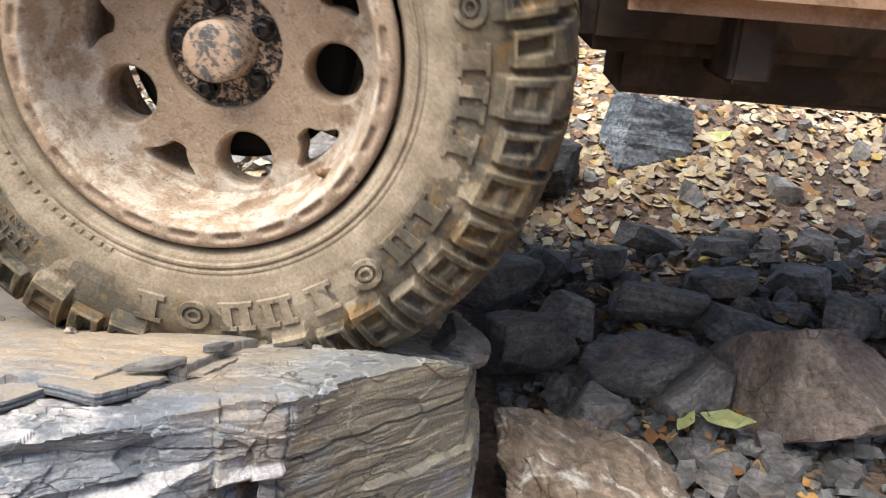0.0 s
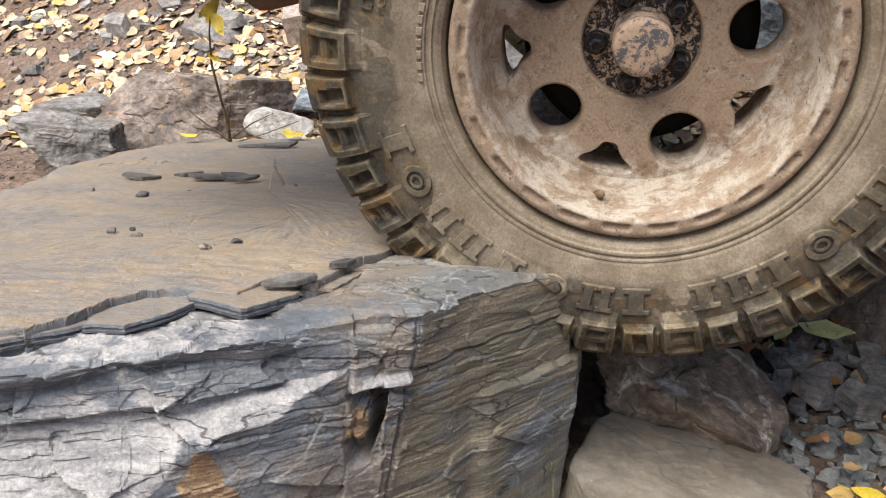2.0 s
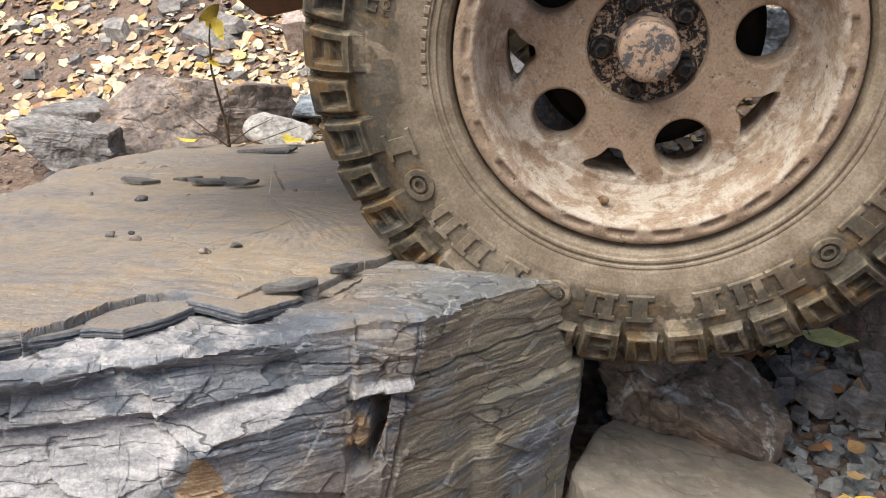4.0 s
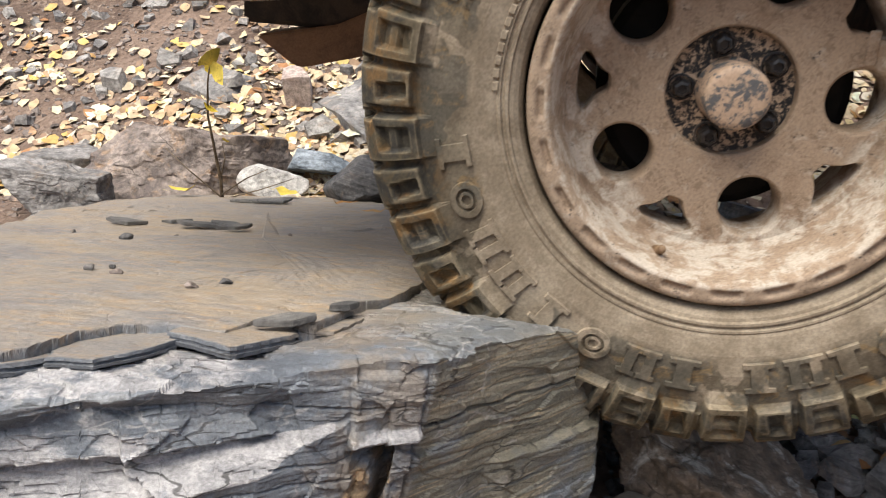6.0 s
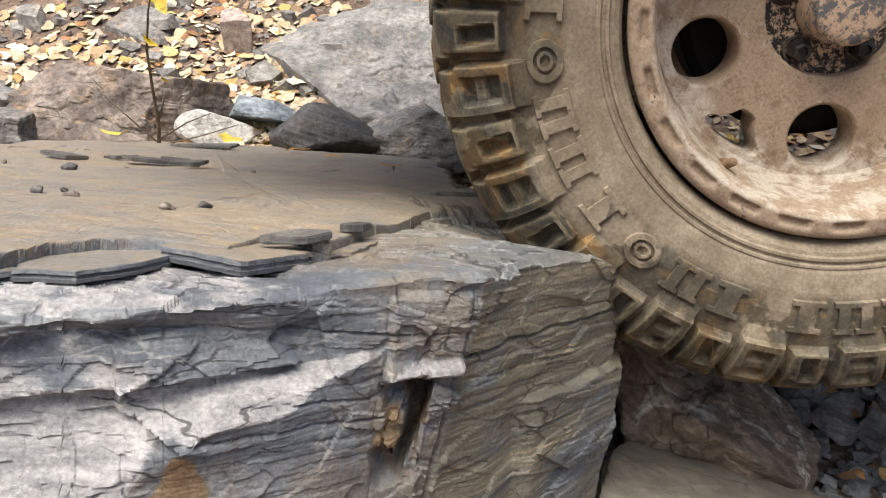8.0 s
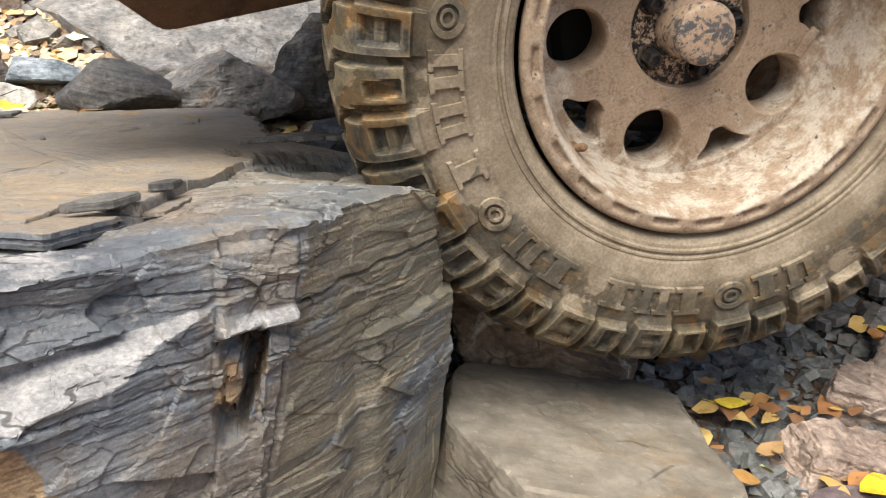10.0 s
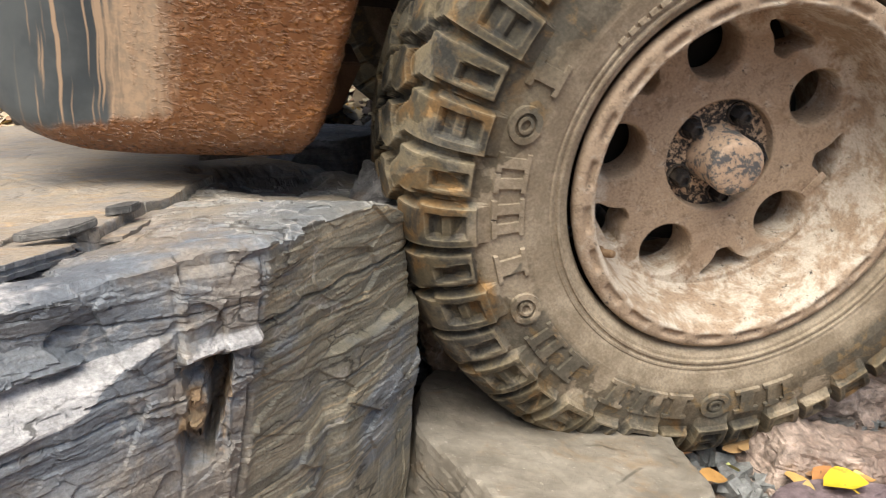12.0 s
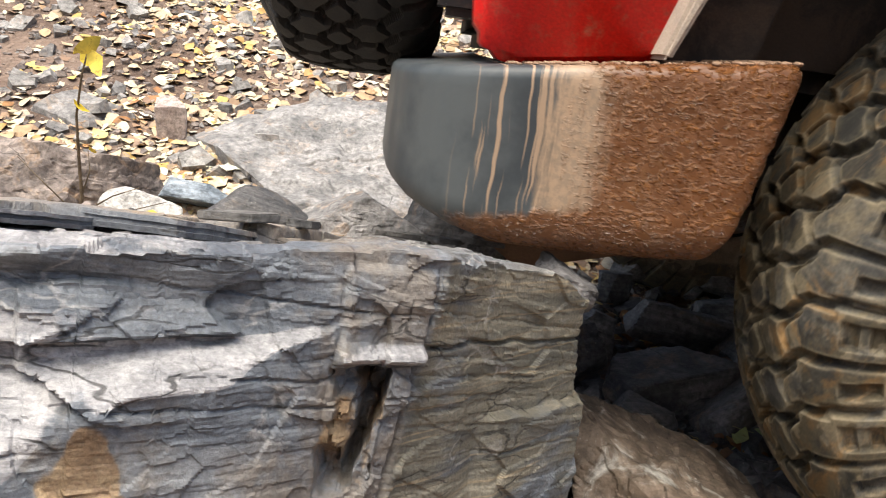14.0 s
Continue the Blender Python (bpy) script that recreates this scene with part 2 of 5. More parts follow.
    crown = n.mix(n.math("MULTIPLY", n.step(n.noise(n.mapped((45, 150, 60), (0, 0, 0.1)), 1.5, 4, 0.6), 0.64, 0.7), 0.5), crown, (0.55, 0.51, 0.46))
    pits = n.step(n.noise(n.mapped((70, 110, 70)), 1.2, 5, 0.65), 0.36, 0.3)
    crown = n.mix(n.math("MULTIPLY", pits, 0.6), crown, (0.07, 0.06, 0.052))
    colour = n.mix(top, colour, crown)
    colour = n.mix(0.5, colour, n.ramp(fine, [(0.36, (0.3, 0.3, 0.3)), (0.64, (1.55, 1.55, 1.55))]), "MULTIPLY")
    relief = n.math("SUBTRACT", n.math("ADD", mottle, n.math("MULTIPLY", scuff, 0.5)), n.math("MULTIPLY", line, 0.5))
    normal = n.bump(fine, 0.5, 0.004, n.bump(smear, 0.2, 0.004, n.bump(relief, 0.4, 0.006, n.bump(thin, 0.2, 0.0015))))
    return n.done(colour, n.math("ADD", n.math("MULTIPLY", fine, 0.35), 0.34), normal, specular=0.45)


def soil_material():
    n = Nodes("soil")
    v = n.mapped()
    wide = n.noise(v, 1.7, 6, 0.65)
    fine = n.noise(v, 28, 9, 0.72)
    lumps = n.cells(v, 38)
    colour = n.mix(n.step(wide, 0.38, 0.62), (0.13, 0.09, 0.07), (0.25, 0.18, 0.14))
    colour = n.mix(n.step(fine, 0.5, 0.72), colour, (0.36, 0.28, 0.22))
    colour = n.mix(n.step(n.noise(v, 120, 4, 0.6), 0.6, 0.7), colour, (0.08, 0.06, 0.05))
    normal = n.bump(lumps, 0.7, 0.02, n.bump(fine, 0.8, 0.02))
    return n.done(colour, 0.92, normal, specular=0.2)


def leaf_material(name, colours, island=True):
    n = Nodes(name)
    if island:
        pick = n.add("ShaderNodeNewGeometry").outputs["Random Per Island"]
    else:
        pick = n.add("ShaderNodeObjectInfo").outputs["Random"]
    colour = n.ramp(pick, [(k / max(1, len(colours) - 1), c) for k, c in enumerate(colours)])
    spots = n.noise(n.geo, 70, 5, 0.65)
    colour = n.mix(n.math("MULTIPLY", n.step(spots, 0.55, 0.7), 0.6), colour, (0.2, 0.1, 0.035))
    colour = n.mix(0.4, colour, n.ramp(n.noise(n.geo, 25, 3), [(0.38, (0.45, 0.45, 0.45)), (0.62, (1.35, 1.35, 1.35))]), "MULTIPLY")
    return n.done(colour, 0.6, n.bump(spots, 0.4, 0.002), specular=0.35)


def rubber_material(name, dust):
    """Black rubber under dried dust; the shoulders are scrubbed clean and smeared with clay."""
    n = Nodes(name)
    v = n.mapped()
    apart = n.add("ShaderNodeSeparateXYZ")
    n.link(n.geo, apart.inputs[0])
    x, z = apart.outputs[0], apart.outputs[2]
    radius = n.math("SQRT", n.math("ADD", n.math("MULTIPLY", x, x), n.math("MULTIPLY", z, z)))
    patch = n.noise(v, 9, 6, 0.65, 1.2)
    fine = n.noise(v, 260, 7, 0.75)
    dirt = n.mix(n.step(n.noise(v, 22, 6, 0.65), 0.38, 0.64), (0.215, 0.172, 0.122), (0.325, 0.27, 0.2))
    clay = n.mix(n.step(patch, 0.5, 0.62), (0.16, 0.13, 0.082), (0.27, 0.155, 0.06))
    rubber = n.mix(n.step(n.noise(v, 30, 6, 0.7), 0.4, 0.65), (0.045, 0.045, 0.042), (0.13, 0.118, 0.092))
    worn = n.step(n.math("ADD", radius, n.math("MULTIPLY", n.math("SUBTRACT", patch, 0.5), 0.13)), 0.322, 0.362)
    shoulder = n.mix(n.step(n.noise(v, 15, 6, 0.7, 0.8), 0.41, 0.58), rubber, clay)
    colour = n.mix(n.math("MULTIPLY", worn, 0.95), dirt, shoulder)
    wet = n.math("MULTIPLY", n.step(n.noise(v, 9, 5, 0.6, 0.5), 0.475, 0.5), n.step(radius, 0.28, 0.31))
    colour = n.mix(n.math("MULTIPLY", wet, 0.85), colour, (0.42, 0.42, 0.4), "MULTIPLY")
    band = n.math("MULTIPLY", n.step(radius, 0.286, 0.296), n.step(n.noise(v, 6.5, 4, 0.55, 0.3), 0.5, 0.515))
    scrub = n.mix(n.step(n.noise(v, 34, 6, 0.7, 0.5), 0.5, 0.62), (0.075, 0.07, 0.056), (0.2, 0.135, 0.065))
    colour = n.mix(n.math("MULTIPLY", n.math("MULTIPLY", band, n.step(radius, 0.352, 0.34)), 0.7), colour, scrub)
    edges = n.step(n.add("ShaderNodeNewGeometry").outputs["Pointiness"], 0.515, 0.57)
    colour = n.mix(n.math("MULTIPLY", n.math("MULTIPLY", edges, n.step(radius, 0.33, 0.345)), 0.45), colour, (0.3, 0.245, 0.16))
    if not dust:
        colour = n.mix(0.93, colour, (0.018, 0.018, 0.019))
    colour = n.mix(0.45, colour, n.ramp(fine, [(0.38, (0.45, 0.45, 0.45)), (0.62, (1.35, 1.35, 1.35))]), "MULTIPLY")
    return n.done(colour, 0.85 if dust else 0.7, n.bump(fine, 0.4, 0.0015, n.bump(patch, 0.25, 0.004)), specular=0.3)


def painted_metal(name, base, dust, amount, chip=None, chip_scale=45.0, rough=0.6, chip_at=0.485, crust=None):
    """Painted metal under clay dust, with chips. crust: colour of pale specks and of the light painted into the rim's
    bowl.
    """
    n = Nodes(name)
    v = n.mapped()
    wide = n.noise(v, 14, 6, 0.65, 0.6)
    fine = n.noise(v, 290, 7, 0.75)
    colour = n.mix(n.step(wide, 0.68 - amount * 0.6, 0.82 - amount * 0.5), base, dust)
    colour = n.mix(n.math("MULTIPLY", n.step(n.noise(v, 55, 6, 0.7), 0.5, 0.7), 0.5), colour, tuple(c * 0.72 for c in dust))
    if crust:
        speckle = n.step(n.noise(v, 75, 9, 0.8, 0.2), 0.52, 0.6)
        colour = n.mix(n.math("MULTIPLY", speckle, 0.45), colour, tuple(c * 0.5 for c in base))
        speckle = n.step(n.noise(v, 48, 9, 0.78, 0.2), 0.55, 0.63)
        colour = n.mix(n.math("MULTIPLY", speckle, 0.4), colour, tuple(0.9 * c for c in crust))
        apart = n.add("ShaderNodeSeparateXYZ")
        n.link(n.geo, apart.inputs[0])
        x, z = apart.outputs[0], apart.outputs[2]
        radius = n.math("SQRT", n.math("ADD", n.math("MULTIPLY", x, x), n.math("MULTIPLY", z, z)))
        # whitish ring in the bowl: skylight put into the colour, broken up like crust
        lit_flakes = n.step(n.noise(v, 26, 8, 0.75, 0.3), 0.44, 0.58)
        ring = n.math("MULTIPLY", n.step(radius, 0.146, 0.166), n.step(radius, 0.212, 0.204))
        colour = n.mix(n.math("MULTIPLY", n.math("MULTIPLY", ring, lit_flakes), 0.8), colour, crust)
    if chip:
        colour = n.mix(n.step(n.noise(v, chip_scale, 9, 0.82, 0.15), chip_at, chip_at + 0.04), colour, chip)
    colour = n.mix(0.4, colour, n.ramp(fine, [(0.38, (0.5, 0.5, 0.5)), (0.62, (1.3, 1.3, 1.3))]), "MULTIPLY")
    return n.done(colour, rough, n.bump(fine, 0.6 if crust else 0.35, 0.0015, n.bump(wide, 0.25, 0.003)), specular=0.35)


def bumper_material():
    """Grey plastic: bare and run with streaks at the rear corner, caked with wet clay towards the wheel."""
    n = Nodes("muddy_plastic")
    v = n.mapped()
    apart = n.add("ShaderNodeSeparateXYZ")
    n.link(n.geo, apart.inputs[0])
    x, z = apart.outputs[0], apart.outputs[2]
    fine = n.noise(v, 120, 6, 0.7)
    lumps = n.noise(n.mapped((95, 95, 150), (0, 0.12, 0)), 1.0, 5, 0.6)
    drops = n.noise(n.mapped((95, 95, 170), (0, 0.1, 0)), 1.6, 3, 0.5, 0.3)
    plastic = n.mix(n.step(n.noise(v, 9, 5, 0.6), 0.35, 0.65), (0.03, 0.037, 0.042), (0.068, 0.077, 0.08))
    wave = n.noise(n.mapped((5, 5, 14)), 1.0, 2, 0.5)
    across = n.math("ADD", x, n.math("MULTIPLY", n.math("SUBTRACT", wave, 0.5), 0.016))
    strip = n.add("ShaderNodeCombineXYZ")
    n.link(n.math("MULTIPLY", across, 190.0), strip.inputs[0])
    n.link(n.math("MULTIPLY", z, 3.5), strip.inputs[2])
    runs = n.step(n.noise(strip.outputs[0], 1.0, 2, 0.5), 0.58, 0.63)
    near = n.step(x, -0.83, -0.79)
    film = (0.35, 0.24, 0.155)
    colour = n.mix(n.math("MULTIPLY", n.math("MULTIPLY", runs, near), 0.9), plastic, film)
    edge = n.math("ADD", x, n.math("MULTIPLY", n.math("SUBTRACT", n.noise(n.mapped((30, 30, 5)), 1.5, 6, 0.7), 0.5), 0.12))
    colour = n.mix(n.step(edge, -0.735, -0.7), colour, n.mix(n.step(fine, 0.4, 0.6), (0.26, 0.19, 0.13), film))
    cake = n.math("ADD", edge, n.math("MULTIPLY", n.step(z, 0.05, 0.0), 0.14))
    clay = n.mix(n.step(lumps, 0.4, 0.72), (0.115, 0.042, 0.012), (0.3, 0.118, 0.032))
    clay = n.mix(n.step(n.noise(v, 6, 5, 0.6), 0.54, 0.7), clay, (0.21, 0.098, 0.04))
    caked = n.step(cake, -0.7, -0.645)
    colour = n.mix(caked, colour, clay)
    relief = n.math("MULTIPLY", n.math("ADD", n.step(lumps, 0.48, 0.7), n.math("MULTIPLY", n.step(drops, 0.56, 0.66), 0.7)), caked)
    rough = n.math("SUBTRACT", 0.5, n.math("MULTIPLY", n.math("MULTIPLY", caked, n.step(drops, 0.46, 0.6)), 0.32))
    return n.done(colour, rough, n.bump(relief, 0.9, 0.006, n.bump(fine, 0.25, 0.001)), specular=0.45)


SLATE = boulder_material()
SOIL = soil_material()
GREY = stone_material("grey_stone", (0.16, 0.153, 0.148), (0.35, 0.33, 0.315), (0.3, 0.21, 0.14), 55, 0.25)
DARK = stone_material("dark_slate_stone", (0.055, 0.055, 0.058), (0.17, 0.16, 0.155), (0.17, 0.13, 0.1), 70, 0.5)
PILE_SLATE = stone_material("pile_slate", (0.085, 0.085, 0.088), (0.25, 0.235, 0.225), (0.24, 0.17, 0.12), 70, 0.4)
BROWN = stone_material("brown_stone", (0.18, 0.145, 0.12), (0.38, 0.31, 0.26), (0.36, 0.29, 0.22), 60, 0.0)
REDDISH = stone_material("reddish_stone", (0.13, 0.105, 0.095), (0.32, 0.265, 0.23), (0.34, 0.22, 0.13), 60, 0.0)
PINK = stone_material("pinkish_stone", (0.17, 0.118, 0.095), (0.37, 0.285, 0.225), (0.16, 0.1, 0.085), 50, 0.0, 0.35)
PURPLE = stone_material("purple_slate", (0.14, 0.105, 0.115), (0.24, 0.185, 0.195), None, 80, 0.2)
PALE = stone_material("pale_stone", (0.4, 0.385, 0.37), (0.62, 0.6, 0.57), None, 60)
BLUISH = stone_material("bluish_stone", (0.16, 0.19, 0.22), (0.34, 0.38, 0.42), None, 60, 0.5)
ROSE = stone_material("rose_stone", (0.2, 0.148, 0.122), (0.39, 0.305, 0.255), (0.17, 0.105, 0.08), 60, 0.0, 0.2)
PALE_ROSE = stone_material("pale_rose_stone", (0.33, 0.255, 0.225), (0.52, 0.43, 0.385), None, 60, 0.0, 0.2)
BLUISH_GREY = stone_material("bank_stone", (0.2, 0.19, 0.18), (0.42, 0.4, 0.375), (0.3, 0.22, 0.17), 55, 0.2)
SLABSTONE = stone_material("slab_stone", (0.17, 0.165, 0.162), (0.34, 0.325, 0.315), (0.36, 0.28, 0.22), 55, 0.15)
FLATSTONE = stone_material("olive_grey_stone", (0.155, 0.136, 0.11), (0.255, 0.228, 0.19), (0.23, 0.16, 0.095), 60, 0.0, 0.3, 0.4)
QUARTZ = stone_material("quartz_crusted_stone", (0.12, 0.092, 0.072), (0.25, 0.19, 0.14), (0.7, 0.67, 0.6), 45, 0.0, 0.42)
SLATE_PLATE = stone_material("slate_flake", (0.09, 0.09, 0.092), (0.2, 0.19, 0.175), None, 90, 0.4)
CHIPS = stone_material("slate_chips", (0.09, 0.096, 0.097), (0.23, 0.235, 0.232), (0.18, 0.12, 0.09), 60)
LITTER = leaf_material("leaf_litter", [(0.38, 0.23, 0.12), (0.52, 0.4, 0.24), (0.6, 0.52, 0.36), (0.36, 0.17, 0.07), (0.55, 0.4, 0.12), (0.7, 0.65, 0.52), (0.28, 0.19, 0.13), (0.58, 0.5, 0.35), (0.42, 0.28, 0.16), (0.24, 0.15, 0.1), (0.56, 0.46, 0.3), (0.66, 0.6, 0.45)])
BROWN_LITTER = leaf_material("brown_litter", [(0.36, 0.16, 0.05), (0.5, 0.32, 0.11), (0.58, 0.43, 0.15), (0.22, 0.11, 0.06), (0.33, 0.15, 0.05), (0.18, 0.1, 0.06), (0.42, 0.27, 0.12)])
YELLOW = leaf_material("yellow_leaf", [(0.66, 0.47, 0.03), (0.7, 0.55, 0.1)], False)
ORANGE = leaf_material("orange_leaf", [(0.42, 0.19, 0.04), (0.58, 0.34, 0.1)], False)
GREEN = leaf_material("green_leaf", [(0.4, 0.45, 0.13), (0.6, 0.6, 0.3)], False)
CREAM = leaf_material("cream_leaf", [(0.55, 0.6, 0.45), (0.7, 0.68, 0.55)], False)
RUBBER = rubber_material("dusty_rubber", True)
BLACK_RUBBER = rubber_material("black_rubber", False)
RIM = painted_metal("dusty_bronze_rim", (0.21, 0.14, 0.09), (0.335, 0.25, 0.178), 0.7, (0.06, 0.05, 0.042), 50, 0.75, 0.6, (0.54, 0.485, 0.41))
HUB = painted_metal("chipped_black_hub", (0.42, 0.3, 0.2), (0.45, 0.33, 0.23), 0.8, (0.012, 0.013, 0.015), 125, 0.5, 0.46)
CAP = painted_metal("scratched_cap", (0.36, 0.25, 0.17), (0.42, 0.3, 0.21), 0.8, (0.09, 0.092, 0.095), 55, 0.5, 0.5)
NUT = painted_metal("black_nut", (0.016, 0.016, 0.018), (0.1, 0.08, 0.062), 0.25, None, rough=0.28)
RUST = painted_metal("rusty_plate", (0.12, 0.062, 0.034), (0.2, 0.105, 0.055), 0.6, None, rough=0.7)
UNDER = painted_metal("underbody", (0.02, 0.015, 0.012), (0.055, 0.036, 0.024), 0.45, None, rough=0.8)
# near black in place of the shade behind the wheel's holes
HOLE_SHADE = painted_metal("hole_shade_black", (0.004, 0.004, 0.004), (0.012, 0.01, 0.008), 0.2, None, rough=0.8)
MUD = painted_metal("muddy_sill", (0.15, 0.085, 0.05), (0.3, 0.19, 0.12), 0.6, None, rough=0.7)
RED = painted_metal("red_paint", (0.62, 0.012, 0.01), (0.46, 0.17, 0.11), 0.2, None, rough=0.3)
STRIP = painted_metal("dusty_trim", (0.3, 0.27, 0.23), (0.42, 0.35, 0.28), 0.6, None, rough=0.7)
BUMPER = bumper_material()
TWIG = painted_metal("bark", (0.1, 0.075, 0.05), (0.2, 0.15, 0.1), 0.4, None, rough=0.8)
BRASS = painted_metal("dusty_brass", (0.14, 0.085, 0.045), (0.26, 0.17, 0.1), 0.45, None, rough=0.55)


# ---- ground ----
def build_ground():
    near = np.unique(np.concatenate([np.arange(-5, 5.01, 0.07)]))
    xs = np.concatenate([[-60, -40, -25, -15, -9, -7], near, [7, 9, 15, 25, 40, 60]])
    ys = np.concatenate([[-60, -35, -20, -10, -6, -3], np.arange(-2, 8.01, 0.07), [9, 10.5, 12, 14, 18, 25, 40, 60]])
    gx, gy = np.meshgrid(xs, ys)
    gz = hill(gx, gy)
    me = mesh_of("ground", np.stack([gx, gy, gz], -1).reshape(-1, 3), grid_faces(len(ys), len(xs)), SOIL, True)
    tagged(new("ground", me), "brown stony forest soil rising to a hillside", "ground", kind="structure")


build_ground()


# ---- the slate boulder that the wheel drops from ----
RIM_PLAN = [(-0.95, -0.63), (-0.7, -0.52), (-0.48, -0.423), (-0.34, -0.362), (-0.25, -0.322), (-0.222, -0.305), (-0.175, -0.215),
            (-0.115, -0.125), (-0.062, -0.045), (-0.055, 0.1), (-0.08, 0.33), (-0.26, 0.48), (-0.3, 0.9), (-0.36, 1.3),
            (-0.8, 1.47), (-1.32, 1.4), (-1.3, 0.7), (-1.12, 0.15), (-1.1, -0.3), (-1.08, -0.6)]


def boulder_top(x, y):
    return 0.438 + 0.043 * (x + 0.597) - 0.072 * (y - 0.197)


def line_at(x, points):
    a = np.array(points)
    return np.interp(x, a[:, 0], a[:, 1])


def slab_front(x):
    """The y of the broken front edge of the top slab."""
    return line_at(x, [(-1.2, -0.7), (-0.75, -0.51), (-0.62, -0.455), (-0.585, -0.44), (-0.562, -0.405), (-0.552, -0.335), (-0.53, -0.3), (-0.484, -0.289), (-0.45, -0.3), (-0.428, -0.302),
                       (-0.417, -0.235), (-0.39, -0.233), (-0.37, -0.255), (-0.355, -0.24), (-0.339, -0.13), (-0.315, -0.08), (-0.3, 0.05), (-0.27, 0.2), (-0.2, 0.32), (0.1, 0.5)])


def facets(u, w, du, dw, seed, step, tilt):
    """Broken plane faces: each cell of an uneven lattice has its own depth and slope."""
    cu, cw = u / du, w / dw
    iu, iw = np.floor(cu).astype(np.int64), np.floor(cw).astype(np.int64)
    total, out = 0 * u, 0 * u
    for a in (-1, 0, 1):
        for b in (-1, 0, 1):
            ju, jw = iu + a, iw + b
            pu = ju + 0.5 + 0.42 * lattice(ju, jw, 0 * ju, seed)
            pw = jw + 0.5 + 0.42 * lattice(ju, jw, 0 * ju, seed + 1)
            d = (cu - pu) ** 2 + (cw - pw) ** 2
            value = step * lattice(ju, jw, 0 * ju, seed + 2) + tilt * ((u - pu * du) * lattice(ju, jw, 0 * ju, seed + 3) + (w - pw * dw) * lattice(ju, jw, 0 * ju, seed + 4))
            weight = np.exp(-170.0 * d)
            out = out + weight * value
            total = total + weight
    return out / np.maximum(total, 1e-30)


def build_boulder():
    plan = np.array(RIM_PLAN + RIM_PLAN[:1])
    run = np.concatenate([[0], np.cumsum(np.hypot(*np.diff(plan, axis=0).T))])
    s, stations = 0.0, []
    while s < run[-1]:
        stations.append(s)
        x = np.interp(s, run, plan[:, 0])
        y = np.interp(s, run, plan[:, 1])
        s += 0.0017 if (-0.66 < x < 0.0 and y < 0.12) else 0.02
    stations = np.array(stations)
    px, py = np.interp(stations, run, plan[:, 0]), np.interp(stations, run, plan[:, 1])
    # soften the corners of the plan a little, and find the outward way
    k = len(stations)
    ahead = np.stack([np.roll(px, -6) - np.roll(px, 6), np.roll(py, -6) - np.roll(py, 6)], -1)
    ahead /= np.linalg.norm(ahead, axis=1, keepdims=True)
    out = np.stack([ahead[:, 1], -ahead[:, 0]], -1)
    corner = run[5]
    u = stations - corner
    # from the rim inwards over the top, and from the rim down the sides
    inward = np.concatenate([np.arange(0, 0.36, 0.0026), 0.36 + np.cumsum(np.geomspace(0.004, 0.07, 22))])
    inward = inward[inward < 1.15]
    inward = inward / inward[-1]
    tx = np.clip(px, -0.9, -0.4) * 0 + np.interp(py, [-0.6, 1.4], [-0.5, -0.85])
    ty = np.interp(py, [-0.6, 0.3, 1.4], [0.12, 0.4, 0.95])
    def face(z, d):
        x0 = px
        p = np.stack([px, py, z], -1)
        front = smooth(0.01, -0.01, u) * smooth(-1.2, -0.9, u)
        side = smooth(-0.004, 0.012, u) * smooth(0.75, 0.5, u)
        o = 0.0 * z
        warp = 0.005 * fbm(p * 14, 3, 21)
        zw = z + warp
        # pale ledge that widens away from the corner, lens above it, dark brow over both
        low = line_at(x0, [(-0.9, 0.2), (-0.56, 0.285), (-0.49, 0.315), (-0.462, 0.341), (-0.449, 0.361), (-0.413, 0.379), (-0.355, 0.392), (-0.324, 0.411), (-0.29, 0.42), (-0.2, 0.425)])
        high = line_at(x0, [(-0.9, 0.385), (-0.471, 0.404), (-0.348, 0.413), (-0.3, 0.424), (-0.2, 0.428)])
        deep = line_at(x0, [(-0.9, 0.07), (-0.47, 0.052), (-0.36, 0.024), (-0.3, 0.007), (-0.27, 0.0)])
        rise = smooth(0, 1, (zw - low) / np.maximum(high - low, 0.006))
        o += front * deep * (1 - rise)
        lens_top = line_at(x0, [(-0.9, 0.43), (-0.56, 0.425), (-0.5, 0.445), (-0.449, 0.441), (-0.407, 0.441), (-0.37, 0.43), (-0.348, 0.414), (-0.3, 0.41)])
        lens = smooth(0, 0.004, z - high) * smooth(0.003, -0.004, z - lens_top)
        o += front * lens * (0.015 - 0.5 * np.maximum(z - high, 0))
        brow = line_at(x0, [(-0.9, 0.445), (-0.477, 0.452), (-0.411, 0.47), (-0.358, 0.468), (-0.3, 0.46), (-0.25, 0.45)])
        over = smooth(0, 1, (zw - lens_top) / np.maximum(brow - lens_top, 0.006)) * (zw > high)
        o += front * over * deep * 0.3
        shelf = smooth(0, 1, (z - brow) / 0.03)
        o -= front * shelf * line_at(x0, [(-0.9, 0.03), (-0.47, 0.022), (-0.36, 0.012), (-0.3, 0.0)])
        # the squared block by the corner, its pale underside ledge and the rusty hollow below
        bx = smooth(-0.293, -0.288, x0 + 0.004 * vnoise(p * 60, 22)) * (u < 0.0)
        block = bx * smooth(0.398, 0.402, zw * 0.35 + z * 0.65) * smooth(0.468, 0.46, z)
        o += 0.005 * block
        o += 0.009 * bx * smooth(0.397, 0.3995, z) * smooth(0.415, 0.402, z)
        wob = 0.006 * fbm(p * 35, 3, 24)
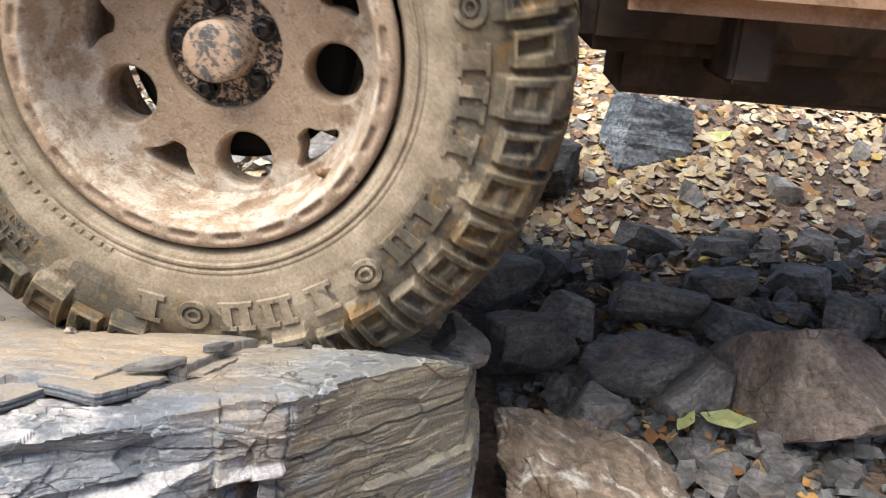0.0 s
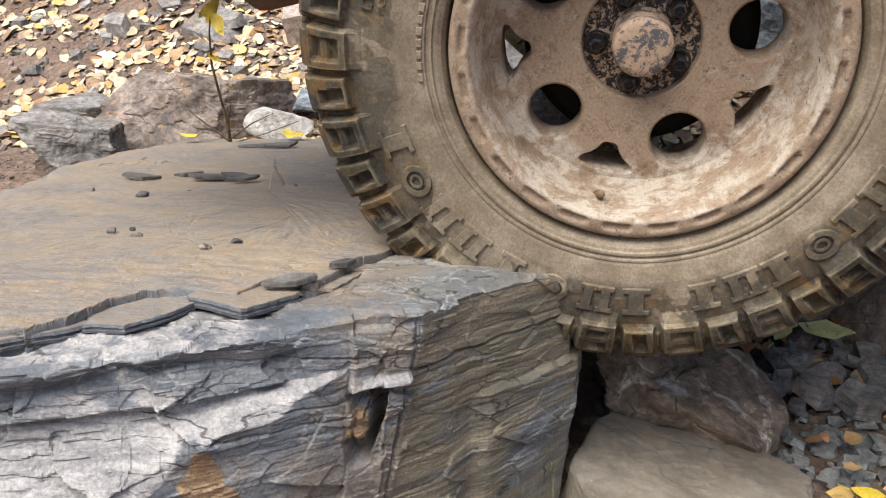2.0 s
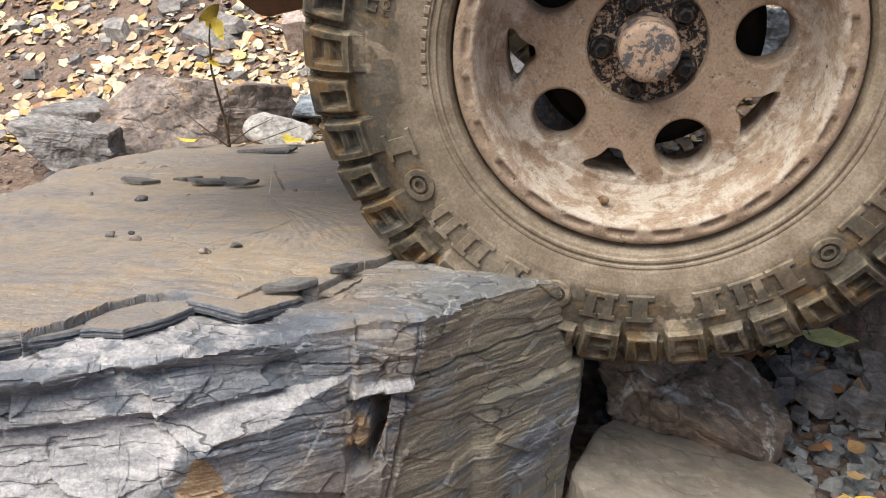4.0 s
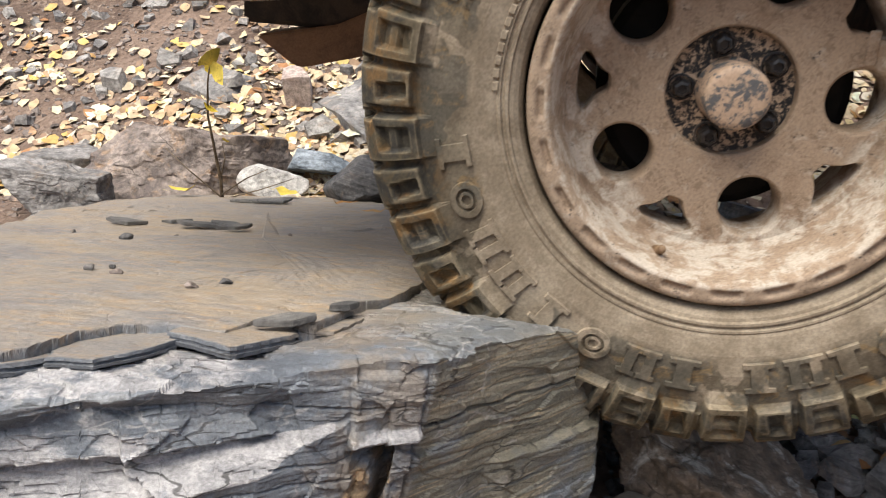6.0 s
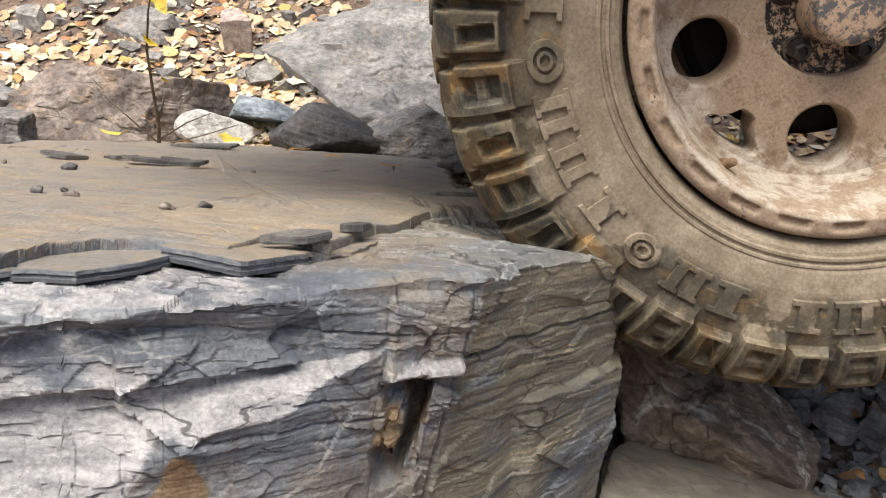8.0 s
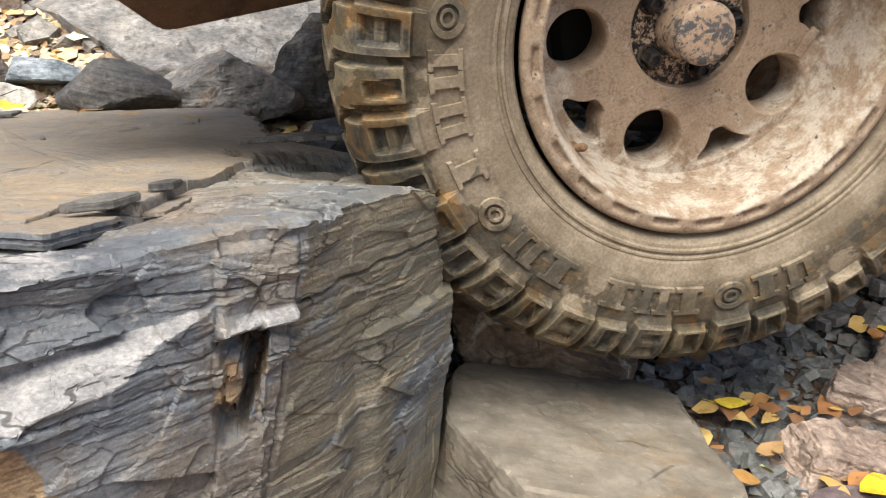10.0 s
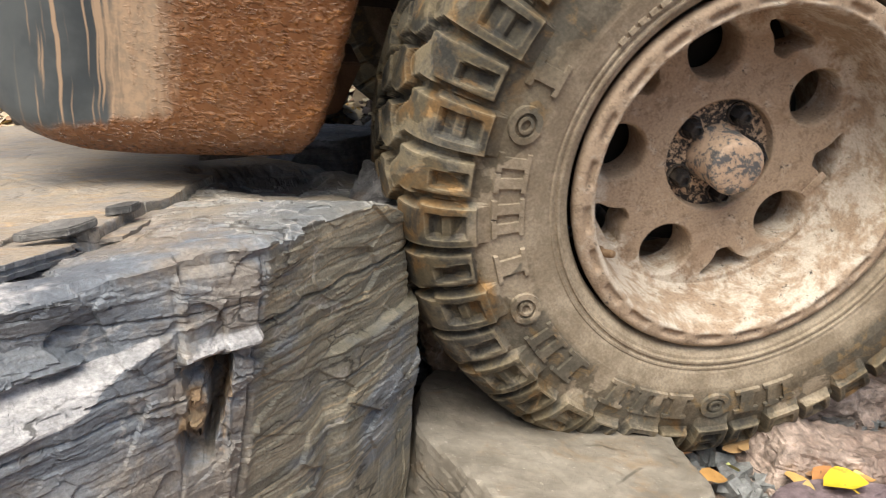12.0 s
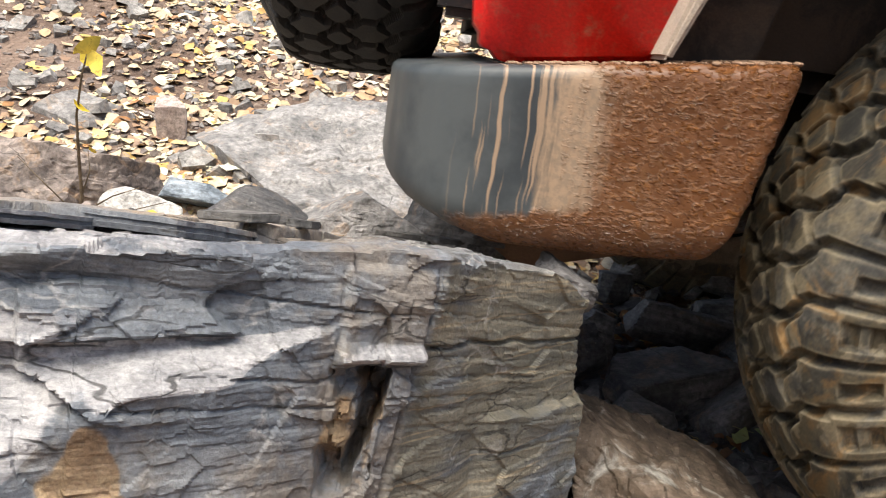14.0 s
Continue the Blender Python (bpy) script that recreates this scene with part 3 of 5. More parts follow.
        hollow = smooth(-0.294, -0.291, x0 + wob) * smooth(-0.25, -0.253, x0 + wob + 0.3 * np.maximum(0.365 - z, 0)) * smooth(0.3955, 0.393, z) * smooth(0.308, 0.318, z + wob)
        dig = hollow * (0.016 + 0.03 * smooth(-0.277, -0.27, x0 + wob) + 0.01 * fbm(p * 40, 3, 25) + facets(u, z, 0.016, 0.02, 95, 0.01, 0.3))
        stained = smooth(-0.3, -0.29, x0 + wob) * smooth(-0.245, -0.253, x0 + wob) * smooth(0.397, 0.394, z) * smooth(0.3, 0.32, z + wob)
        post = smooth(-0.254, -0.249, x0 + wob) * (u < -0.008) * smooth(0.4, 0.39, z) * smooth(0.3, 0.315, z + wob)
        o += 0.003 * post
        # the open joint along the corner
        joint = np.exp(-(((u + 0.002 + 0.002 * vnoise(p * 40, 45)) / 0.0035) ** 2))
        o -= 0.006 * joint * smooth(0.475, 0.46, z)
        split = line_at(z, [(0.25, -0.3), (0.34, -0.297), (0.369, -0.303), (0.4, -0.296), (0.427, -0.29), (0.47, -0.292)])
        o -= 0.0015 * smooth(-0.3, 0.1, vnoise(p * 18, 53)) * np.exp(-(((x0 - split + 0.006 * fbm(p * 30, 3, 46)) / 0.002) ** 2)) * (u < 0) * smooth(0.47, 0.45, z)
        # bedding: thin sheets of unequal depth, cut by upright joints
        bed = z + np.where(u > 0, 0.115, 0.02) * u + 0.0022 * fbm(p * np.array([6, 6, 14]), 2, 26)
        inband = smooth(-0.0015, 0.0015, zw - low) * smooth(0.0015, -0.0015, zw - high) * smooth(-0.285, -0.31, x0)
        calm = 1.0 - 0.55 * front * smooth(0.004, -0.004, zw - low) - 0.3 * block
        o += calm * (facets(u + 0.35 * bed, bed, 0.12, 0.05, 60, 0.0045, 0.2) * (1.0 - 0.65 * side) + facets(u - 0.5 * bed, bed, 0.05, 0.016, 66, 0.0015, 0.07) * (1.0 - 0.5 * side)) + facets(u, bed, 0.2, 0.0055, 72, 0.0004, 0.012) + facets(u + 0.8 * z, z - 0.5 * u, 0.07, 0.06, 77, 0.002, 0.09) * front
        o += 0.0008 * fbm(p * 7, 2, 32) + 0.0005 * fbm(p * np.array([60, 60, 120]), 3, 33)
        # open bedding joints: long thin cracks that come and go
        for number, level in enumerate((0.302, 0.322, 0.347, 0.371, 0.387, 0.4025, 0.4175, 0.437)):
            wander = (0.0035 - 0.0025 * side) * vnoise(np.stack([u * 9, 0 * u + number, 0 * u], -1), 47) + 0.0012 * vnoise(np.stack([u * 60, 0 * u + number, 0 * u], -1), 48)
            there = smooth(-0.15, 0.2, vnoise(np.stack([u * 8, 0 * u + 3.7 * number, 0 * u], -1) + 0.3, 49))
            o -= (0.0032 - 0.0012 * side) * there * np.exp(-(((bed - level - wander) / 0.0013) ** 2))
        # stepped blocks low on the side face
        step_low = smooth(0.335, 0.329, z + 0.05 * (u - 0.2) + 0.004 * vnoise(p * 30, 34)) * side * smooth(0.1, 0.13, u)
        o += 0.012 * step_low
        crack = np.exp(-((((z - 0.411) + 0.065 * u + 0.004 * vnoise(p * 25, 35)) / 0.0016) ** 2)) * side
        o -= 0.006 * crack
        # a little undercut towards the ground
        o -= 0.16 * np.maximum(0.25 - z, 0) * 0.5
        # pale stone, and the skylight on upward ledges painted in with it
        pale = front * np.clip(inband * 0.95 + lens * (0.35 + 0.3 * vnoise(p * 22, 50)) + 0.85 * shelf * smooth(-0.33, -0.4, x0), 0, 1)
        pale = np.clip(pale + 0.95 * bx * smooth(0.397, 0.4, z) * smooth(0.416, 0.408, z) + 0.2 * block, 0, 1)
        pale = pale * smooth(-0.25, 0.1, vnoise(p * 14, 36) + 0.4) * (1 - stained)
        patch = smooth(1.05, 0.75, np.hypot((x0 + 0.424) / 0.033, (z - 0.3) / 0.058) + 0.3 * fbm(p * 30, 3, 43))
        rust = np.clip(patch + 0.55 * stained + 0.3 * stained * vnoise(p * 60, 52) + 0.3 * joint + side * (0.02 + 0.3 * smooth(0.2, 0.6, vnoise(np.stack([px * 5, py * 5, bed * 55], -1), 37))), 0, 1)
        tone = 0.55 + 0.3 * facets(u + 0.35 * bed, bed, 0.11, 0.04, 60, 1.0, 0) + 0.2 * facets(u - 0.5 * bed, bed, 0.05, 0.014, 66, 1.0, 0)
        return o, dig, np.stack([pale, rust, 0.0 * z, np.clip(tone, 0, 1)], -1)

    first = face(boulder_top(px, py) - 0.02, 0.0)[0]
    rows = []
    masks = []
    for f in inward[::-1]:
        edge = f * np.hypot(tx - px, ty - py)
        lean = first * smooth(0.09, 0.0, edge)
        x, y = px + (tx - px) * f + out[:, 0] * lean, py + (ty - py) * f + out[:, 1] * lean
        p = np.stack([x, y, 0 * x], -1)
        z = boulder_top(x, y) + 0.004 * fbm(p * np.array([4, 6, 1]), 4, 11) + 0.0012 * fbm(p * np.array([40, 70, 1]), 3, 12)
        # the top slab stands proud of the shelf in front of it, with two broken sheets
        jag = facets(x + 0.3 * y, y, 0.03, 0.025, 14, 0.005, 0.3) 
        gap = y - slab_front(x) + jag
        on = smooth(-0.006, 0.003, gap)
        thick = 0.01 * smooth(-0.25, -0.4, x) + 0.006
        z = z - thick * (1 - on)
        z = z - 0.008 * np.exp(-(((gap + 0.006) / 0.006) ** 2)) * smooth(-0.2, -0.32, x)
        # scabs of broken sheet near the back
        scab = smooth(0.42, 0.47, vnoise(p * np.array([9, 14, 1]) + 31, 18)) * smooth(0.25, 0.45, y) * smooth(1.1, 0.8, y)
        z = z + 0.003 * scab
        # flake layers on the shelf
        beds = vnoise(p * np.array([13, 20, 1]) + 3, 19) + 0.5 * vnoise(p * np.array([40, 50, 1]), 20)
        z = z + (1 - on) * (0.0016 * np.round(beds * 1.6) + facets(x + 0.5 * y, y, 0.09, 0.05, 97, 0.0028, 0.03))
        # the shelf runs down to the rim; the worn dip where the tyre stands
        edge = f * np.hypot(tx - px, ty - py)
        z = z - (1 - on) * 0.006 * smooth(0.10, 0.0, edge)
        z = z - 0.005 * smooth(0.012, 0.0, edge)
        z = z - 0.03 * smooth(-0.42, -0.12, x) * smooth(-0.16, 0.0, y)
        tear = smooth(1.15, 0.8, np.hypot((x + 0.225 - 0.25 * (y - 0.2)) / 0.085, (y - 0.2) / 0.16) + 0.45 * fbm(p * 16, 3, 55))
        z = z - tear * (0.017 + 0.003 * np.round(1.5 * vnoise(p * np.array([22, 40, 1]), 56)))
        rows.append(np.stack([x, y, z], -1))
        torn = np.exp(-(((gap + 0.002) / 0.005) ** 2))
        brown = np.clip(on * 0.95 + (1 - on) * 0.35 * smooth(0.03, 0.12, edge), 0, 1) * (1 - torn) * (1 - 0.8 * tear)
        pale = (1 - tear) * (1 - on) * (0.42 * smooth(-0.3, -0.42, x) + 0.15) * (1 - torn)
        masks.append(np.stack([pale, 0.0 * x, brown, np.clip(0.5 + 0.3 * vnoise(p * 8, 44), 0, 1)], -1))
    top = rows[-1][:, 2]
    for d in np.concatenate([np.arange(0.0018, 0.27, 0.0017), np.linspace(0.29, 0.62, 10)]):
        o, dig, paint = face(top - d, d)
        # the corner leans: its foot stands further along the front
        lean = 0.17 * np.minimum(top - d - 0.46, 0) * np.exp(-((u / 0.035) ** 2))
        rows.append(np.stack([px + out[:, 0] * o + 0.915 * lean, py + out[:, 1] * o + 0.4 * lean + dig, top - d], -1))
        masks.append(paint)
    n = len(rows)
    verts = np.concatenate(rows)
    faces = grid_faces(n, k, True)
    faces.append(tuple(range(k))[::-1])
    me = mesh_of("slate_boulder", verts, faces, SLATE)
    layer = me.color_attributes.new("mask", "FLOAT_COLOR", "POINT")
    layer.data.foreach_set("color", np.concatenate(masks).astype(np.float32).ravel())
    flank = np.tile(smooth(-0.006, 0.012, u) * smooth(1.2, 0.9, u), n)
    flank[:len(inward) * k] *= 0.4
    me.attributes.new("flank", "FLOAT", "POINT").data.foreach_set("value", flank.astype(np.float32))
    boulder = tagged(new("slate_boulder", me), "large flat-topped blue-grey slate boulder with pale ledges and rust stains", "boulder")
    # broken sheets along the front edge of the top slab
    for seed, drop, thick, tilt, points in (
            (1, 0.008, 0.009, (0.02, 0.03), [(-0.572, -0.29), (-0.484, -0.27), (-0.468, -0.318), (-0.478, -0.36), (-0.5, -0.405), (-0.546, -0.402), (-0.558, -0.37)]),
            (2, 0.003, 0.012, (0.03, -0.05), [(-0.484, -0.27), (-0.43, -0.285), (-0.415, -0.22), (-0.385, -0.225), (-0.366, -0.262), (-0.388, -0.315), (-0.403, -0.346), (-0.455, -0.322), (-0.478, -0.315)]),
            (3, 0.01, 0.012, (0.02, 0.04), [(-0.364, -0.243), (-0.348, -0.15), (-0.335, -0.105), (-0.322, -0.15), (-0.328, -0.2), (-0.338, -0.236)]),
            (4, 0.007, 0.012, (0.04, 0.0), [(-0.72, -0.505), (-0.66, -0.482), (-0.598, -0.456), (-0.553, -0.412), (-0.545, -0.388), (-0.58, -0.36), (-0.72, -0.42)]),
            (6, 0.017, 0.008, (0.0, 0.02), [(-0.3, -0.12), (-0.27, -0.06), (-0.24, -0.03), (-0.222, -0.06), (-0.25, -0.12), (-0.28, -0.15)])):
        part("slate_sheet", slate_sheet(points, drop, thick, tilt, seed), None, boulder, "splintered sheet of dark slate")


def slate_sheet(points, drop, thick, tilt, seed):
    """A broken sheet on the boulder's top: a jagged outline, split into beds along its edge."""
    rng = np.random.default_rng(seed)
    ring = []
    for (x0, y0), (x1, y1) in zip(points, points[1:] + points[:1]):
        steps = max(2, int(math.hypot(x1 - x0, y1 - y0) / 0.007))
        for k in range(steps):
            f = k / steps
            ring.append((x0 + (x1 - x0) * f + rng.normal(0, 0.0011), y0 + (y1 - y0) * f + rng.normal(0, 0.0011)))
    ring = np.array(ring)
    mid = ring.mean(0)
    count = len(ring)
    bite = np.repeat(rng.uniform(0, 1, count // 4 + 1), 4)[:count]
    verts = []
    for share, inset in ((1.0, 0.25), (1.0, 0.07), (0.96, 0.02), (0.66, 0.0), (0.62, 0.05), (0.36, 0.03), (0.32, -0.02), (0.0, 0.0)):
        push = inset * (0.4 + 1.2 * bite)
        xy = ring + (mid - ring) * push[:, None]
        z = boulder_top(xy[:, 0], xy[:, 1]) - drop - thick * (1 - share) + 0.0006 * vnoise(np.stack([xy[:, 0] * 90, xy[:, 1] * 90, 0 * push + seed], -1), seed)
        z = z + tilt[0] * -(xy[:, 1] - ring[:, 1].min()) + tilt[1] * (xy[:, 0] - mid[0])
        verts.append(np.column_stack([xy, z]))
    faces = grid_faces(len(verts), count, True)
    faces.append(tuple(range(count)))
    me = mesh_of("slate_sheet", np.concatenate(verts), faces, SLATE)
    paint = np.zeros((len(verts), count, 4), np.float32)
    paint[:2] = (0.15, 0.0, 0.85, 0.6)
    paint[2:] = (0.0, 0.0, 0.1, 0.35)
    me.color_attributes.new("mask", "FLOAT_COLOR", "POINT").data.foreach_set("color", paint.ravel())
    return me


build_boulder()


# ---- loose stones ----
BALLS = {}


def ball(level):
    if level not in BALLS:
        bm = bmesh.new()
        bmesh.ops.create_icosphere(bm, subdivisions=level, radius=1)
        BALLS[level] = (np.array([v.co for v in bm.verts]), [tuple(v.index for v in f.verts) for f in bm.faces])
        bm.free()
    return BALLS[level]


def stone(name, place, size, turn, seed, material, label, cuts=11, planes=(), level=5, rough=1.0, sharp=100, group="", category="stone"):
    """An angular stone: a body cut by planes, then roughened. place: its middle; size: its three half widths."""
    rng = np.random.default_rng(seed)
    ways, faces = ball(level)
    normals = rng.normal(size=(cuts, 3))
    normals /= np.linalg.norm(normals, axis=1, keepdims=True)
    reach = rng.uniform(0.58, 0.92, cuts)
    for nx, ny, nz, h in planes:
        normals = np.vstack([normals, np.array([[nx, ny, nz]]) / math.sqrt(nx * nx + ny * ny + nz * nz)])
        reach = np.append(reach, h)
    close = np.maximum(ways @ normals.T, 1e-3) / reach
    r = (np.maximum(close, 0.0) ** sharp).sum(1) ** (-1 / sharp)
    r = np.minimum(r, 1.25)
    size = np.array(size)
    p = ways * r[:, None] * size
    q = p + seed * 3.7
    mean = float(size.mean())
    p = p + ways * (rough * mean * (0.035 * fbm(q / mean * 1.7, 2, seed) - 0.05 * np.abs(vnoise(q / mean * 2.6, seed + 3)) + 0.022 * fbm(q / mean * 7, 3, seed + 9) + 0.02 * np.round(2 * vnoise(q * np.array([1, 1, 3]) / mean * 2.5, seed + 5))))[:, None]
    me = mesh_of(name, p, faces, material, size.max() < 0.03)
    ob = new(name, me)
    ob.matrix_world = pose(*place, *turn)
    return tagged(ob, label, category, group)


# before and under the wheel
stone("flat_stone", (0.115, 0.012, 0.042), (0.24, 0.26, 0.12), (-2, 6, 4), 4, FLATSTONE, "flat olive-grey stone slab lying before the boulder", 0,
      [(0, 0, 1, 0.72), (-1, 0.35, 0.1, 0.72), (-0.72, 0.7, 0.1, 0.8), (0.15, 1, 0.15, 0.78), (0.8, 0.65, 0.15, 0.86), (1, -0.25, 0.1, 0.82), (0.3, -1, 0.1, 1.05), (-1, -0.3, 0.05, 0.78), (-0.5, -1, 0.1, 0.98)], 6, 0.35, 60)
stone("quartz_stone", (0.12, 0.25, 0.135), (0.15, 0.17, 0.12), (-12, 24, -38), 7, QUARTZ, "brown tilted stone with a crust of white quartz", 9, [(0.1, -0.3, 1, 0.6)], 6, 1.3)
stone("brown_slab", (0.6, 0.66, 0.235), (0.165, 0.29, 0.14), (-22, -8, 18), 9, REDDISH, "large brown stone slab leaning among slate chips", 0, [(0.15, -0.1, 1, 0.62), (-1, -0.15, 0.25, 0.66), (0.25, -1, 0.3, 0.72), (1, 0.1, 0.2, 0.85), (-0.6, 0.3, 0.8, 0.78), (0.7, -0.7, 0.5, 0.78), (-0.3, 1, 0.2, 0.9), (0, 0, -1, 0.9), (-0.75, -0.7, 0, 0.8)], 6, 0.5, 150)
stone("small_stone", (0.02, 0.1, 0.03), (0.07, 0.08, 0.09), (8, 0, 60), 15, BROWN, "small brown stone wedged beside the boulder")
stone("pink_stone", (0.68, 0.1, 0.045), (0.12, 0.09, 0.09), (8, 5, 12), 17, ROSE, "rough pinkish stone beside the slate chips", 8, [(0, 0, 1, 0.62), (0, -1, 0.1, 0.7)], 6, 1.5, 70)
stone("pink_stone", (0.53, -0.06, 0.028), (0.14, 0.1, 0.09), (-4, 5, -20), 19, ROSE, "rough pinkish stone sloping to one side", 7, [(0.25, -0.1, 1, 0.68), (0, -1, 0.25, 0.72), (-1, -0.2, 0.2, 0.8)], 6, 1.5, 110)
stone("purple_slab", (0.43, -0.19, 0.05), (0.13, 0.09, 0.05), (-4, 2, 20), 21, PURPLE, "flat purple slate slab holding a yellow leaf", 9, [(0, 0, 1, 0.6)], 5, 0.3)
stone("red_stone", (0.79, 0.12, 0.08), (0.1, 0.09, 0.08), (0, 0, 0), 23, REDDISH, "reddish angular stone on the litter")
stone("dark_stone", (-0.075, 0.06, 0.437), (0.05, 0.04, 0.035), (0, 10, 30), 25, DARK, "small dark stone on the boulder's edge")
# the pile of dark slate beyond the wheel
PILE = [((0.3, 0.72, 0.2), (0.19, 0.09, 0.075), (10, -12, 12)), ((0.42, 0.62, 0.19), (0.13, 0.06, 0.07), (-20, -30, 30)), ((0.38, 1.0, 0.29), (0.13, 0.08, 0.07), (0, 8, -6)),
        ((0.64, 1.42, 0.37), (0.07, 0.06, 0.045), (0, 0, 20)), ((0.16, 0.92, 0.27), (0.08, 0.07, 0.07), (0, 15, 0)), ((0.8, 1.2, 0.32), (0.11, 0.08, 0.06), (6, 0, -20)),
        ((0.86, 1.0, 0.29), (0.1, 0.08, 0.06), (10, 10, 40)), ((1.0, 1.05, 0.3), (0.11, 0.07, 0.06), (0, -6, 8)), ((0.86, 0.66, 0.22), (0.12, 0.1, 0.08), (-8, 4, 10)),
        ((1.26, 1.7, 0.42), (0.12, 0.1, 0.07), (0, 5, 0)), ((0.42, 1.5, 0.38), (0.11, 0.08, 0.055), (0, 10, 15)), ((0.29, 1.26, 0.34), (0.07, 0.06, 0.06), (0, 0, 50)),
        ((0.56, 1.18, 0.32), (0.1, 0.07, 0.05), (8, -10, -25)), ((0.6, 0.92, 0.25), (0.12, 0.08, 0.06), (0, 14, 5)), ((1.15, 1.32, 0.35), (0.13, 0.08, 0.06), (0, -8, 20)),
        ((0.2, 0.55, 0.16), (0.09, 0.07, 0.06), (12, 0, 30)), ((0.98, 0.8, 0.24), (0.1, 0.09, 0.07), (0, 12, -10)), ((0.05, 0.75, 0.24), (0.12, 0.09, 0.09), (0, -10, 0)),
        ((-0.05, 1.05, 0.3), (0.14, 0.1, 0.1), (5, 0, 30)), ((0.12, 1.25, 0.32), (0.1, 0.08, 0.07), (0, 10, 70)), ((0.75, 1.55, 0.38), (0.08, 0.06, 0.05), (0, 0, 33)), ((0.95, 1.5, 0.38), (0.1, 0.07, 0.05), (5, 5, 60))]
for number, (place, size, turn) in enumerate(PILE):
    stone("slate_block", place, size, turn, 40 + number, PILE_SLATE, "dark angular slate block in a pile of stones", 8, [(0, 0, 1, 0.62), (0, 0, -1, 0.7), (0.2, -1, 0.15, 0.7), (-1, -0.1, 0.2, 0.8)], 5, 0.5, 160, "pile of dark slate blocks")
stone("grey_stone", (0.51, 2.08, 0.66), (0.2, 0.15, 0.19), (0, 6, 10), 71, BLUISH, "blue-grey upright stone block at the foot of the litter", 4, [(0.1, 0, 1, 0.75), (1, -0.1, 0.15, 0.75), (-1, -0.2, 0.1, 0.75), (0.1, -1, 0.2, 0.7)], 5, 0.8, 120)
# behind the boulder
stone("red_grey_rock", (-1.34, 1.55, 0.37), (0.29, 0.2, 0.185), (-4, 3, 6), 73, REDDISH, "broad reddish-grey rock behind the slate boulder", 10, [(0, -1, 0.35, 0.72), (0, 0, 1, 0.75), (0.9, -0.6, 0.1, 0.72), (-0.5, -0.7, 0.6, 0.8)], 6, 1.1, 120)
stone("grey_stone", (-1.6, 1.24, 0.33), (0.18, 0.14, 0.12), (0, 4, 15), 75, GREY, "rough grey stone behind the slate boulder", 10, [(0.1, -0.2, 1, 0.6), (0.3, -1, 0.2, 0.7), (1, -0.2, 0.1, 0.75)], 6, 1.2, 140)
stone("grey_stone", (-1.85, 1.62, 0.37), (0.12, 0.1, 0.06), (0, 0, -15), 77, GREY, "low grey stone behind the slate boulder", 10, (), 5)
stone("grey_stone", (-1.33, 0.6, 0.24), (0.1, 0.12, 0.08), (0, 0, -15), 79, GREY, "low grey stone beside the slate boulder", 10, (), 5)
stone("grey_stone", (-1.4, 0.9, 0.27), (0.1, 0.1, 0.08), (0, 0, 45), 78, GREY, "low grey stone beside the slate boulder", 10, (), 5)
stone("white_stone", (-1.04, 1.52, 0.365), (0.1, 0.08, 0.05), (0, 0, 10), 81, PALE, "rounded white stone behind the slate boulder", 5, (), 5, 0.5, 8)
stone("blue_stone", (-0.97, 1.68, 0.42), (0.11, 0.08, 0.055), (0, 3, -6), 83, BLUISH, "pale bluish stone behind the slate boulder", 9, [(0, 0, 1, 0.7)], 5, 0.5)
stone("dark_rock", (-0.74, 1.55, 0.345), (0.19, 0.13, 0.1), (0, 12, 5), 85, DARK, "dark rounded rock behind the slate boulder", 6, (), 5, 0.6, 10)
stone("grey_slab", (-0.58, 2.0, 0.56), (0.52, 0.48, 0.12), (31, -4, 8), 87, SLABSTONE, "large pale grey stone slab half buried in leaves", 10, [(0, 0, 1, 0.55), (0, -1, 0.2, 0.8)], 6, 1.2, 110)
stone("grey_rock", (-0.42, 1.55, 0.38), (0.2, 0.14, 0.16), (4, -8, -10), 89, GREY, "grey split rock behind the slate boulder", 10, [(0.1, -1, 0.3, 0.7)], 6, 0.8, 40)
stone("dark_rock", (-0.12, 1.62, 0.4), (0.16, 0.14, 0.2), (0, 0, 30), 91, DARK, "dark cleft rock under the vehicle")
stone("dark_rock", (0.1, 1.9, 0.5), (0.2, 0.16, 0.2), (0, 0, 70), 92, DARK, "dark cleft rock under the vehicle")
stone("grey_slab", (-1.49, 2.13, 0.63), (0.17, 0.14, 0.06), (32, 0, 12), 93, GREY, "flat grey stone sunk in the soil", 9, [(0, 0, 1, 0.6)], 5, 0.4)
stone("square_stone", (-1.16, 2.07, 0.66), (0.072, 0.06, 0.085), (18, -6, 14), 95, PALE_ROSE, "squared pinkish stone standing in the leaves", 4, [(0, 0, 1, 0.8), (1, 0, 0, 0.75), (-1, 0, 0, 0.75), (0, -1, 0, 0.75)], 5, 0.25, 60)


